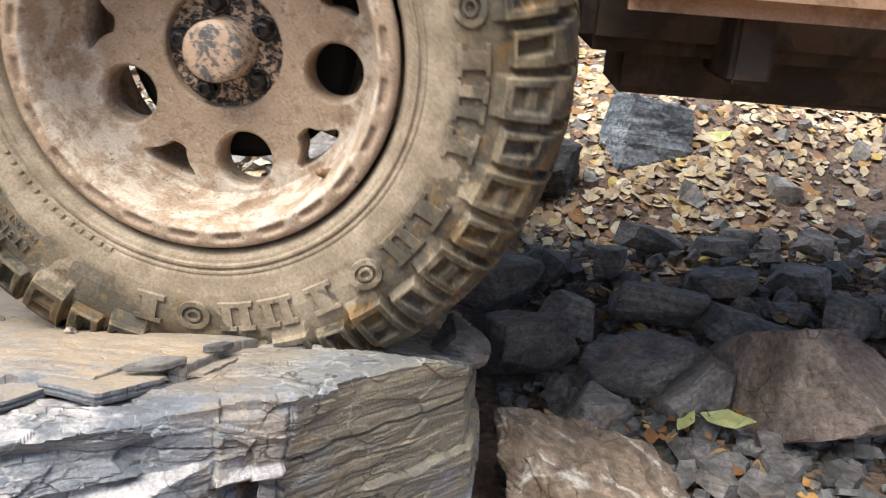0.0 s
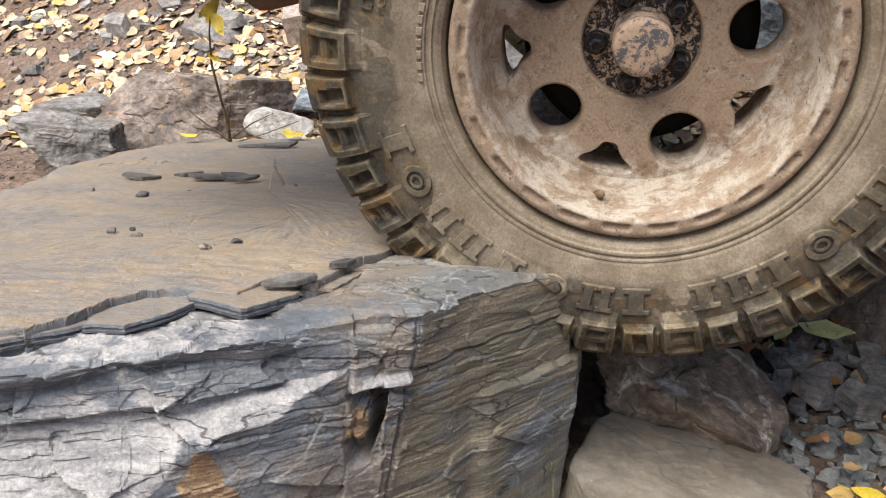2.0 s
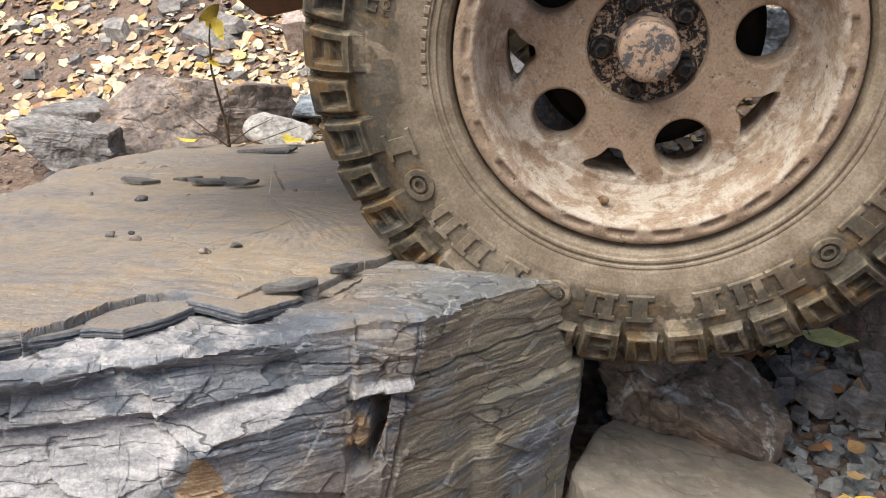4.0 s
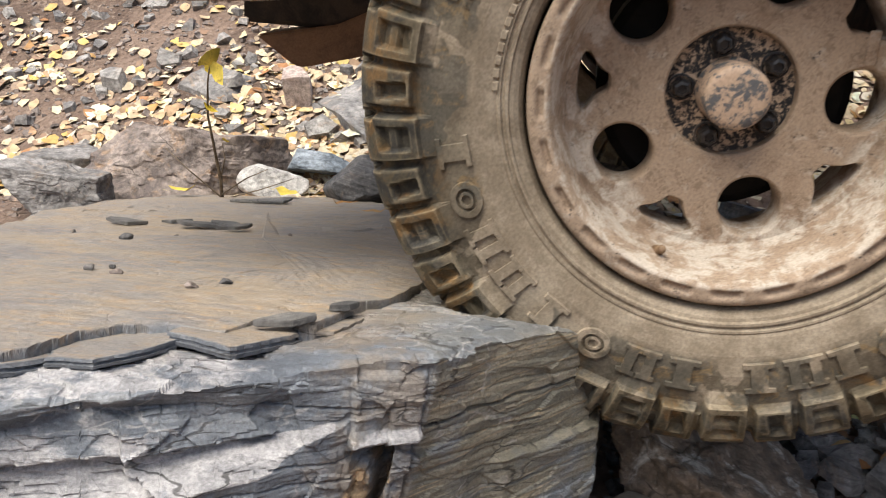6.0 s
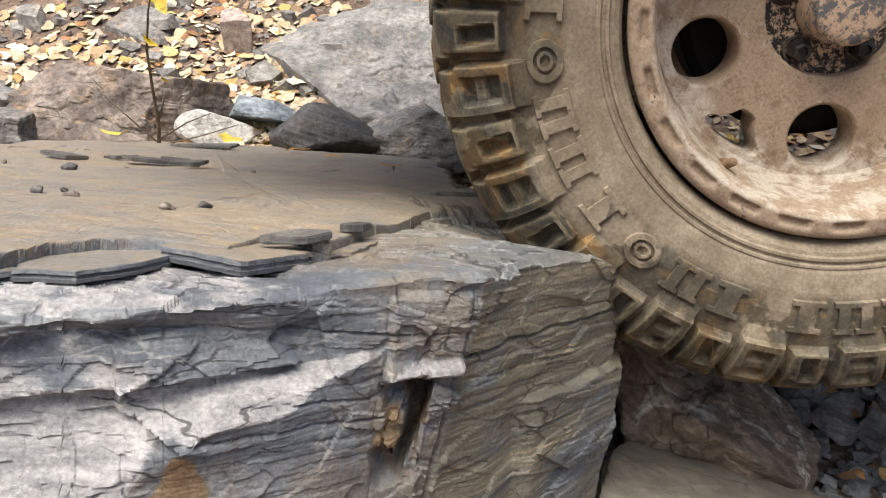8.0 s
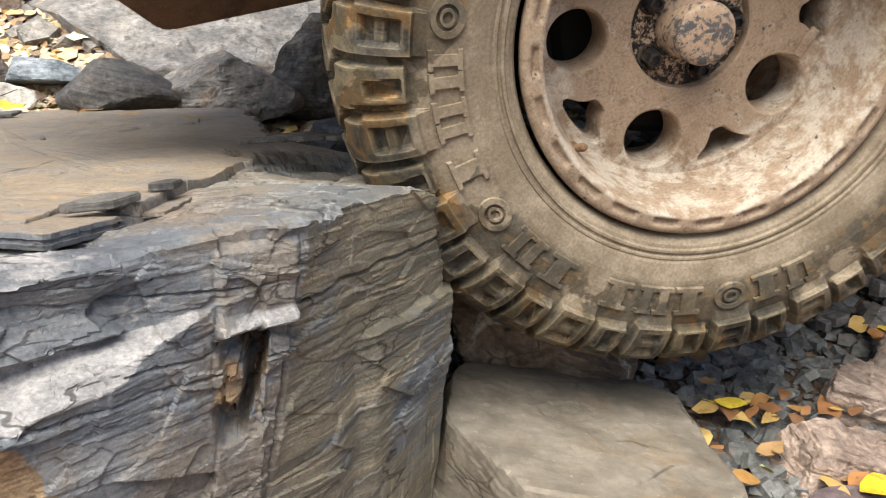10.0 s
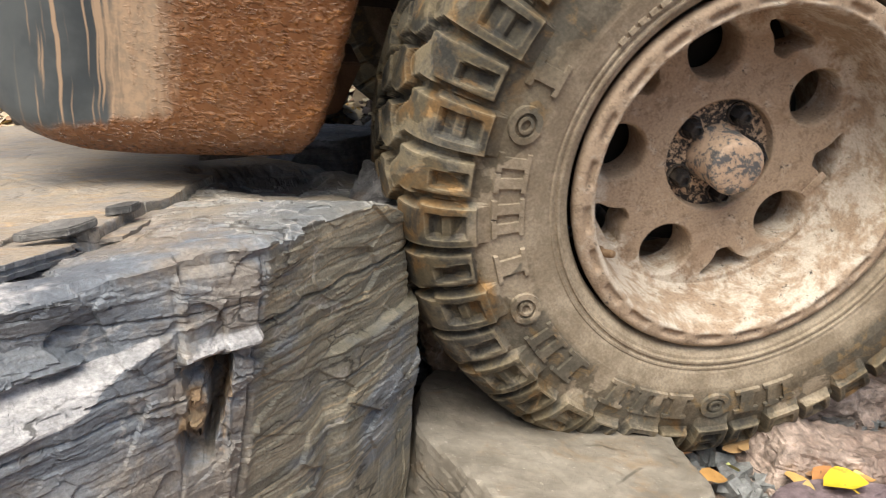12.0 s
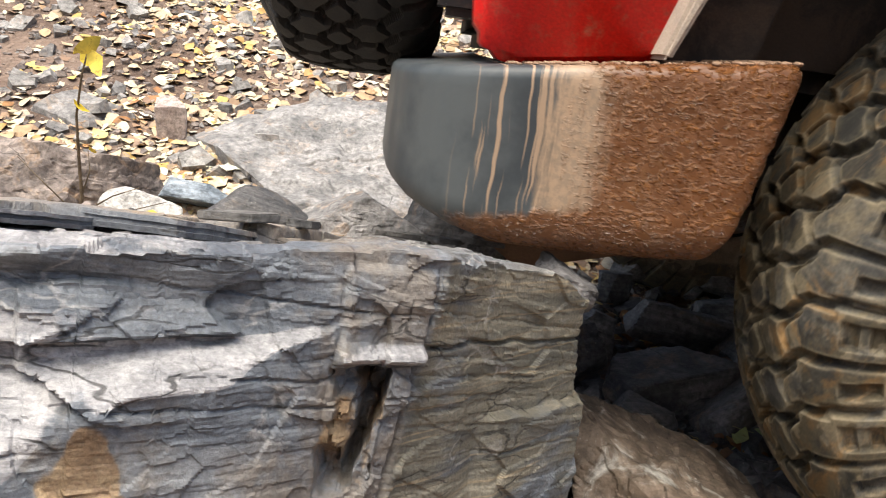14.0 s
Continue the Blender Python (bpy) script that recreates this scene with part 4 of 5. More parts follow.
# ---- gravel, chips, leaves ----
def random_turns(rng, count, tilt):
    """Turn matrices, one a row: a small tilt and any heading."""
    a, b, c = rng.normal(0, tilt, count), rng.normal(0, tilt, count), rng.uniform(0, 6.3, count)
    o, one = 0 * a, 0 * a + 1
    rx = np.stack([one, o, o, o, np.cos(a), -np.sin(a), o, np.sin(a), np.cos(a)], -1).reshape(-1, 3, 3)
    ry = np.stack([np.cos(b), o, np.sin(b), o, one, o, -np.sin(b), o, np.cos(b)], -1).reshape(-1, 3, 3)
    rz = np.stack([np.cos(c), -np.sin(c), o, np.sin(c), np.cos(c), o, o, o, one], -1).reshape(-1, 3, 3)
    return rz @ ry @ rx


def lie_on_bank(turns, y):
    """The turns, leaned back with the slope of the ground where it rises."""
    a = np.where(y > 1.6, math.atan(0.19 + BANK), math.atan(0.19)) * (y > 0)
    o, one = 0 * a, 0 * a + 1
    return np.stack([one, o, o, o, np.cos(a), -np.sin(a), o, np.sin(a), np.cos(a)], -1).reshape(-1, 3, 3) @ turns


def scatter_chips(name, count, box_lo, box_hi, size, material, label, seed, lift=0.0):
    rng = np.random.default_rng(seed)
    x, y = rng.uniform(box_lo[0], box_hi[0], count), rng.uniform(box_lo[1], box_hi[1], count)
    ok = off_boulder(x, y)
    x, y = x[ok], y[ok]
    n = len(x)
    s = size[0] + (size[1] - size[0]) * rng.random(n) ** 2.2
    z = hill(x, y) + lift + 0.2 * s
    k = 5
    angle = (np.arange(k)[None] + rng.uniform(-0.38, 0.38, (n, k))) * 2 * math.pi / k
    h = (s * rng.uniform(0.15, 0.4, n))[:, None]
    low = np.stack([0.95 * s[:, None] * np.cos(angle), 0.72 * s[:, None] * np.sin(angle), -h + 0 * angle], -1)
    high = np.stack([0.8 * s[:, None] * np.cos(angle), 0.6 * s[:, None] * np.sin(angle), h + 0.1 * s[:, None] * rng.normal(size=(n, k))], -1)
    verts = np.concatenate([low, high], 1) @ lie_on_bank(random_turns(rng, n, 0.3), y).transpose(0, 2, 1) + np.stack([x, y, z], -1)[:, None]
    faces = []
    for i in range(n):
        at = 2 * k * i
        faces.append(tuple(range(at + k, at + 2 * k)))
        faces += [(at + j, at + (j + 1) % k, at + k + (j + 1) % k, at + k + j) for j in range(k)]
    me = mesh_of(name, verts.reshape(-1, 3), faces, material)
    tagged(new(name, me), label, "gravel", kind="stuff")


def off_boulder(x, y):
    return ~((-1.25 < x) & (x < -0.05) & (-0.6 < y) & (y < 1.35))


scatter_chips("slate_chips", 2600, (0.0, -0.35), (1.0, 0.75), (0.006, 0.03), CHIPS, "small dark grey slate chips", 5, 0.006)
scatter_chips("gravel", 3600, (-5.0, 1.3), (4.5, 6.0), (0.01, 0.05), GREY, "small grey and brown stones in the soil", 6, 0.0)
scatter_chips("bank_stones", 520, (-4.0, 1.75), (4.0, 5.0), (0.03, 0.085), BLUISH_GREY, "flat grey stones in the leafy bank", 11, 0.004)
scatter_chips("soil_crumbs", 16000, (-4.0, 0.9), (3.5, 5.0), (0.006, 0.028), REDDISH, "crumbs of brown soil and stone", 8, 0.0)
scatter_chips("dark_rubble", 600, (0.05, 0.3), (1.6, 1.6), (0.015, 0.055), PILE_SLATE, "small dark slate rubble", 7, 0.03)


def leaf_shape(length, width, curl, rng):
    """Rows of a leaf: a narrow oval, folded along its rib and curled."""
    rows = []
    for t, w in ((0.0, 0.06), (0.18, 0.62), (0.42, 1.0), (0.68, 0.8), (0.88, 0.36), (1.0, 0.04)):
        x = (t - 0.5) * length
        z = curl * length * (2 * t - 1) ** 2 + 0.04 * length * rng.normal()
        half = 0.5 * width * w
        up = abs(curl) * 0.8 * half + 0.05 * half * rng.normal()
        rows += [(x, -half, z + up), (x, 0.0, z), (x, half, z + up)]
    faces = []
    for r in range(5):
        for c in range(2):
            a = 3 * r + c
            faces.append((a, a + 1, a + 4, a + 3))
    return np.array(rows), faces


def scatter_leaves(name, count, density, box_lo, box_hi, size, label, seed, lift=0.005, material=LITTER):
    rng = np.random.default_rng(seed)
    x, y = rng.uniform(box_lo[0], box_hi[0], count), rng.uniform(box_lo[1], box_hi[1], count)
    ok = (rng.random(count) < density(x, y)) & off_boulder(x, y)
    x, y = x[ok], y[ok]
    n = len(x)
    length = rng.uniform(size[0], size[1], n)
    shapes = [leaf_shape(1.0, rng.uniform(0.5, 0.82), rng.normal(0, 0.09), rng) for _ in range(24)]
    rows = np.array([shapes[i][0] for i in rng.integers(0, 24, n)]) * length[:, None, None]
    z = hill(x, y) + lift + rng.random(n) * 0.009
    verts = rows @ lie_on_bank(random_turns(rng, n, 0.2), y).transpose(0, 2, 1) + np.stack([x, y, z], -1)[:, None]
    per = rows.shape[1]
    faces = [tuple(per * i + j for j in q) for i in range(n) for q in shapes[0][1]]
    me = mesh_of(name, verts.reshape(-1, 3), faces, material, True)
    tagged(new(name, me), label, "leaves", kind="stuff")


def litter_density(x, y):
    soil = 0.95 * np.exp(-(((x + 2.35) / 0.75) ** 2) - (((y - 2.45) / 0.42) ** 2)) + 0.5 * smooth(-1.9, -3.0, x) + 0.42 * smooth(0.2, 0.7, x)
    patch = 0.5 + 1.0 * fbm(np.stack([x * 1.7, y * 1.7, 0 * x + 2.0], -1), 3, 51)
    return np.clip(0.6 + 0.75 * patch - soil, 0.06, 1.0)


scatter_leaves("leaf_litter", 60000, litter_density, (-5.0, 1.4), (4.2, 6.0), (0.028, 0.078), "fallen cream and yellow autumn leaves", 9)
scatter_leaves("leaf_litter", 1300, lambda x, y: np.clip(0.3 + 1.2 * fbm(np.stack([x * 6, y * 6, 0 * x], -1), 2, 57), 0, 1), (0.08, -0.3), (1.2, 1.4), (0.02, 0.05), "fallen brown and orange leaves among slate chips", 10, 0.035, BROWN_LITTER)


def single_leaf(name, place, turn, length, width, material, label, curl=0.12, seed=0):
    rng = np.random.default_rng(seed)
    rows, quads = leaf_shape(length, width, curl, rng)
    n = len(rows)
    rows = np.vstack([rows, [(-0.5 * length, -0.001, 0), (-0.5 * length, 0.001, 0), (-0.85 * length, 0.002, 0.06 * length), (-0.85 * length, 0.0, 0.06 * length)]])
    me = mesh_of(name, rows, quads + [(n, n + 1, n + 2, n + 3)], material, True)
    ob = new(name, me)
    ob.matrix_world = pose(*place, *turn)
    return tagged(ob, label, "leaf")


def on_top(x, y, up=0.006):
    return (x, y, float(boulder_top(x, y)) + up)


single_leaf("green_leaf", (0.44, 0.5, 0.18), (8, -4, -25), 0.105, 0.075, GREEN, "pale green leaf on the slate chips", 0.06, 1)
single_leaf("cream_leaf", (-0.86, 1.86, 0.52), (32, -10, 20), 0.12, 0.06, CREAM, "pale green-white leaf lying on the litter", 0.05, 2)
single_leaf("yellow_leaf", on_top(-1.26, 1.32, 0.02), (0, -10, 5), 0.085, 0.055, YELLOW, "bright yellow leaf at the back of the boulder", 0.1, 3)
single_leaf("yellow_leaf", on_top(-0.95, 1.38, 0.02), (12, 0, -15), 0.09, 0.05, YELLOW, "bright yellow leaf at the back of the boulder", 0.1, 4)
single_leaf("orange_leaf", on_top(-0.58, 0.98), (0, -6, 10), 0.07, 0.035, ORANGE, "orange leaf lying on the boulder", 0.12, 5)
single_leaf("orange_leaf", on_top(-0.72, 1.2), (0, 6, 30), 0.075, 0.03, ORANGE, "orange leaf lying on the boulder", 0.15, 6)
single_leaf("orange_leaf", on_top(-0.42, 0.8), (0, 0, -20), 0.07, 0.025, ORANGE, "orange leaf lying on the boulder", 0.05, 7)
single_leaf("yellow_leaf", (0.475, -0.16, 0.09), (-8, 10, 70), 0.06, 0.055, YELLOW, "bright yellow leaf on the purple slab", 0.08, 8)
single_leaf("yellow_leaf", (0.77, 0.22, 0.13), (0, 10, 20), 0.06, 0.035, YELLOW, "bright yellow leaf beside the stones", 0.1, 9)
single_leaf("orange_leaf", (0.4, 0.07, 0.09), (8, 0, -20), 0.05, 0.03, YELLOW, "ochre leaf on the slate chips", 0.1, 10)
single_leaf("green_leaf", (0.34, -0.12, 0.1), (30, 20, 80), 0.03, 0.018, GREEN, "small green leaf beside the flat stone", 0.1, 11)
single_leaf("green_leaf", (-0.075, 0.075, 0.452), (20, -10, 30), 0.028, 0.014, GREEN, "yellow-green leaf on the boulder's edge", 0.1, 15)
single_leaf("green_leaf", (0.36, 0.5, 0.17), (4, -6, 60), 0.1, 0.03, GREEN, "narrow green leaf on the slate chips", 0.06, 12)
single_leaf("cream_leaf", (0.92, 2.2, 0.745), (32, -10, 40), 0.13, 0.075, CREAM, "pale green-white leaf lying on the litter", 0.05, 13)
single_leaf("green_leaf", (0.76, 2.1, 0.68), (32, -10, 10), 0.13, 0.07, GREEN, "pale green leaf lying on the litter", 0.05, 14)


def build_pebbles():
    spots = [(-0.555, -0.107, 0.012), (-0.53, -0.06, 0.011), (-0.74, -0.02, 0.011), (-0.72, 0.0, 0.009), (-0.69, -0.04, 0.012), (-0.86, 0.287, 0.016), (-0.8, 0.35, 0.008), (-1.0, 0.35, 0.009), (-0.62, 0.45, 0.008)]
    for i, (x, y, s) in enumerate(spots):
        stone("pebble", on_top(x, y, 0.2 * s), (s * 0.75, s * 0.5, s * 0.45), (0, 0, 40 * i), 120 + i, DARK if i % 4 else REDDISH, "small brown stone crumb on the boulder", 9, (), 3, 0.6, 30, "crumbs on the boulder", "pebble")
    rng = np.random.default_rng(77)
    for x, y, a, w in ((-0.83, 0.52, 8, 0.05), (-0.79, 0.55, -14, 0.045), (-0.75, 0.5, 30, 0.035), (-0.97, 0.5, 5, 0.05), (-0.9, 0.56, 20, 0.03), (-0.22, 0.24, 15, 0.05), (-0.27, 0.2, 40, 0.04),
                       (-0.16, 0.2, 10, 0.035), (-0.385, -0.255, 28, 0.032), (-0.345, -0.17, 52, 0.022), (-0.95, 1.16, 5, 0.1)):
        angles = np.sort(rng.uniform(0, 2 * math.pi, 8))
        outline = [(w * rng.uniform(0.75, 1.15) * math.cos(b), 0.42 * w * rng.uniform(0.7, 1.2) * math.sin(b)) for b in angles]
        bm = prism(outline, -0.0035, 0.0035, 0.0012)
        bmesh.ops.rotate(bm, verts=bm.verts, matrix=Matrix.Rotation(radians(90), 3, "X"))
        ob = part("slate_flake", bm, SLATE_PLATE, None)
        ob.matrix_world = pose(*on_top(x, y, 0.007 if y > -0.1 else 0.003), rng.uniform(-3, 3), rng.uniform(-4, 4), a)
        tagged(ob, "thin dark slate flake lying on the boulder", "slate flake", "flakes on the boulder")


build_pebbles()


def build_sapling():
    root = tagged(new("sapling"), "thin bare sapling with a few yellow leaves", "sapling")
    root.location = (-1.15, 1.36, 0.31)
    part("stem", tube([(0, 0, 0), (0.02, -0.06, 0.08), (0.035, -0.14, 0.18), (0.06, -0.24, 0.28), (0.1, -0.33, 0.37), (0.13, -0.38, 0.43)], [0.006, 0.005, 0.004, 0.0032, 0.0025, 0.0015], 7), TWIG, root)
    for points in ([(0.01, -0.03, 0.03), (0.1, -0.06, 0.09), (0.16, -0.04, 0.12)], [(0.005, -0.02, 0.02), (-0.08, -0.06, 0.1), (-0.16, -0.05, 0.16)], [(0.02, -0.06, 0.08), (0.05, -0.1, 0.15), (0.04, -0.1, 0.2)], [(0, 0, 0.01), (0.12, 0.0, 0.05), (0.22, 0.02, 0.09)]):
        part("twig", tube(points, [0.0025, 0.002, 0.0012], 6), TWIG, root)
    rng = np.random.default_rng(33)
    for place, turn, length in (((0.13, -0.385, 0.43), (60, 40, 200), 0.07), ((0.15, -0.38, 0.395), (80, 50, 330), 0.075), ((0.105, -0.33, 0.41), (40, -50, 100), 0.06), ((0.08, -0.27, 0.3), (30, 30, 20), 0.045), ((0.05, -0.1, 0.2), (30, 10, 120), 0.04)):
        rows, quads = leaf_shape(length, length * 0.55, 0.1, rng)
        leaf = part("leaf", mesh_of("leaf", rows, quads, YELLOW, True), None, root)
        leaf.matrix_local = pose(*place, *turn)


build_sapling()

# ---- the off-road vehicle ----
PITCHES = 21
OUTER = [(0.2315, -0.085), (0.233, -0.099), (0.237, -0.1085), (0.242, -0.1125), (0.246, -0.1135), (0.2475, -0.117), (0.2505, -0.1172), (0.252, -0.1148), (0.2545, -0.1148), (0.256, -0.118), (0.2585, -0.1183), (0.26, -0.1172), (0.264, -0.119), (0.285, -0.1235), (0.309, -0.1255), (0.33, -0.1235), (0.343, -0.1215)]


def tread_height(a, t):
    """Height of the tread over the case. a: 0 to 1 round one pitch; t: metres from the inner end of the side blocks over the shoulder to the crown."""
    h = 0 * a

    def bar(a0, a1, t0, t1, top, lean=0.0):
        b = a + lean * (t - t0)
        e, s = 0.02, 0.0022
        k = smooth(a0 - e, a0 + e, b) * smooth(a1 + e, a1 - e, b) * smooth(t0 - s, t0 + s, t) * smooth(t1 + s, t1 - s, t)
        return top * k

    # a closed block with a two-celled window, then an open block with slots
    big = bar(0.05, 0.5, 0.0, 0.125, 0.0135)
    h = np.maximum(h, big)
    h = h - (bar(0.155, 0.395, 0.013, 0.05, 0.0098) - bar(0.155, 0.395, 0.026, 0.038, 0.006)) * (big > 0.006)
    other = bar(0.6, 0.97, 0.008, 0.125, 0.0125)
    h = np.maximum(h, other)
    h = h - bar(0.71, 0.85, 0.014, 0.048, 0.0108, 1.2)
    h = np.maximum(h, 0)
    h = np.maximum(h, bar(0.525, 0.57, 0.02, 0.05, 0.0045))
    h = np.maximum(h, bar(0.0, 0.025, 0.024, 0.052, 0.004))
    # the shoulder rolls over into crown blocks cut by slanting grooves
    crown = smooth(0.055, 0.07, t)
    zig = a * 2 + 0.55 * smooth(0.085, 0.135, t) + 0.25 * smooth(0.15, 0.17, t)
    cut = np.abs((zig % 1.0) - 0.5)
    block = smooth(0.43, 0.38, cut) * smooth(0.004, 0.008, np.abs(t - 0.112 - 0.012 * np.sin(a * 4 * math.pi))) * smooth(0.004, 0.008, np.abs(t - 0.175 - 0.012 * np.sin(a * 4 * math.pi + 1)))
    h = h * (1 - crown) + crown * (np.maximum(0.0145 * block, 0.0))
    return h


def tyre_mesh(name, material):
    # the case in section: outer wall, shoulder, crown, inner wall
    case = [(0.343, -0.1215), (0.36, -0.1175), (0.375, -0.112), (0.388, -0.104), (0.398, -0.094), (0.405, -0.082), (0.411, -0.06), (0.417, -0.025), (0.4185, 0.03), (0.417, 0.085), (0.411, 0.12), (0.4, 0.15), (0.38, 0.175), (0.343, 0.185)]
    case = np.array(case)
    run = np.concatenate([[0], np.cumsum(np.hypot(*np.diff(case, axis=0).T))])
    ts = np.concatenate([np.arange(0, 0.3, 0.0024), [run[-1]]])
    ts = np.unique(np.clip(ts, 0, run[-1]))
    cr, cy = np.interp(ts, run, case[:, 0]), np.interp(ts, run, case[:, 1])
    dr, dy = np.gradient(cr, ts), np.gradient(cy, ts)
    nr, ny = dy, -dr
    cols = 44 * PITCHES
    angle = np.arange(cols) * 2 * math.pi / cols + radians(5.5)
    share = (np.arange(cols) % 44) / 44
    flip = np.where(ts > run[-1] * 0.5, run[-1] - ts, ts)
    rows = []
    for r, y in OUTER[:-1]:
        rows.append(np.stack([-r * np.sin(angle), 0 * angle + y, -r * np.cos(angle)], -1))
    for i, t in enumerate(ts):
        shift = share if ts[i] <= run[-1] * 0.5 else (share + 0.5) % 1.0
        h = tread_height(shift, 0 * angle + flip[i])
        r, y = cr[i] + nr[i] * h, cy[i] + ny[i] * h
        rows.append(np.stack([-r * np.sin(angle), y, -r * np.cos(angle)], -1))
    for r, y in [(0.31, 0.188), (0.26, 0.18), (0.232, 0.165), (0.222, 0.15)]:
        rows.append(np.stack([-r * np.sin(angle), 0 * angle + y, -r * np.cos(angle)], -1))
    me = mesh_of(name, np.concatenate(rows), grid_faces(len(rows), cols, True), material)
    return me


def polar(r, phi, y):
    a = radians(phi)
    return (-r * math.sin(a), y, -r * math.cos(a))


def sidewall_mark(phi, r, width, height, kind):
    """A raised mark on the outer wall: a ring, a hollow panel or a pair of bars."""
    bm = bmesh.new()
    y0, y1 = -0.1215, -0.129
    m = Matrix.Translation(polar(r, phi, 0)) @ Matrix.Rotation(radians(phi), 4, "Y")

    def frame_loop(scale_w, scale_h, y, round_it):
        out = []
        for k in range(24):
            a = 2 * math.pi * k / 24
            c, s = math.cos(a), math.sin(a)
            p = 1.0 if round_it else 0.35
            x = math.copysign(abs(c) ** p, c) * width / 2 * scale_w
            z = math.copysign(abs(s) ** p, s) * height / 2 * scale_h
            out.append(bm.verts.new(m @ Vector((x, y, z))))
        return out

    def ring(outer, inner, round_it):
        loops = [frame_loop(outer * 1.05, outer * 1.05, y0, round_it), frame_loop(outer, outer, y1, round_it), frame_loop(inner, inner, y1, round_it), frame_loop(inner * 0.92, inner * 0.92, y0, round_it)]
        for one, two in zip(loops, loops[1:]):
            for k in range(24):
                j = (k + 1) % 24
                bm.faces.new((one[k], one[j], two[j], two[k]))

    w, h = width / 2, height / 2
    if kind == "ring":
        ring(1.0, 0.66, True)
    else:
        # one upright bar with a head and a foot
        side = [(w, -h), (w, -0.72 * h), (0.55 * w, -0.7 * h), (0.55 * w, 0.7 * h), (w, 0.72 * h), (w, h)]
        outline = side + [(-x, z) for x, z in side[::-1]]
        low, high = ([bm.verts.new(m @ Vector((x * f, y, z * f))) for x, z in outline] for y, f in ((y0, 1.06), (y1, 1.0)))
        bm.faces.new(high)
        for k in range(len(outline)):
            j = (k + 1) % len(outline)
            bm.faces.new((low[k], low[j], high[j], high[k]))
    return bm


MARKS = [(58, "panel"), (47.7, "ring"), (37.8, "double"), (28.1, "double"), (17.1, "panel"), (5.6, "ring"), (-5.1, "double"), (-14.6, "panel"), (-30.3, "panel"), (-39.5, "double"), (-47.8, "panel"), (-58, "ring"), (-66.5, "panel"), (-75.1, "double")]


def spoke_disc():
    """The wheel's face: a flat ring with five round holes and five windows, their walls drawn back."""
    bm = bmesh.new()
    y, back = -0.021, 0.03
    loops = []

    def loop(points):
        vs = [bm.verts.new(p) for p in points]
        edges = [bm.edges.new((vs[i], vs[(i + 1) % len(vs)])) for i in range(len(vs))]
        loops.append((vs, edges))
        return vs

    outer = [polar(0.183, 360 * k / 120, y) for k in range(120)]
    inner = [polar(0.076, 360 * k / 80, y) for k in range(80)]
    vo, vi = loop(outer), loop(inner)
    holes = []
    for k in range(5):
        phi = 72 * k + 36
        c = Vector(polar(0.1395, phi, y))
        holes.append((loop([c + Vector((0.0395 * math.cos(2 * math.pi * j / 36), 0, 0.0395 * math.sin(2 * math.pi * j / 36))) for j in range(36)]), c))
        phi = 72 * k
        shape = [(0.138, -4.4), (0.1355, -2), (0.1355, 2), (0.138, 4.4), (0.147, 6.0), (0.156, 8.4), (0.163, 11.2), (0.168, 12.6), (0.1735, 12.6), (0.1765, 10.6), (0.1775, 5), (0.1775, -5), (0.1765, -10.6), (0.1735, -12.6), (0.168, -12.6), (0.163, -11.2), (0.156, -8.4), (0.147, -6.0)]
        c = Vector(polar(0.16, phi, y))
        holes.append((loop([polar(r, phi + d, y) for r, d in shape]), c))
    edges = [e for _, es in loops for e in es]
    bmesh.ops.triangle_fill(bm, use_beauty=True, use_dissolve=False, edges=edges)
    for vs, c in holes:
        rings = [vs]
        for shrink, yy in ((0.96, y + 0.001), (0.91, y + 0.004), (0.885, y + 0.01), (0.875, back)):
            rings.append([bm.verts.new(((v.co.x - c.x) * shrink + c.x, yy, (v.co.z - c.z) * shrink + c.z)) for v in vs])
        for one, two in zip(rings, rings[1:]):
            for j in range(len(one)):
                i = (j + 1) % len(one)
                bm.faces.new((one[j], one[i], two[i], two[j]))
    # the well of the hub
    rings = [vi]
    for r, yy in ((0.0735, y + 0.002), (0.0725, y + 0.008), (0.0718, -0.002), (0.03, -0.002)):
        rings.append([bm.verts.new(polar(r, 360 * j / 80, yy)) for j in range(80)])
    for one, two in zip(rings[:4], rings[1:4]):
        for j in range(80):
            i = (j + 1) % 80
            bm.faces.new((one[j], one[i], two[i], two[j]))
    return bm


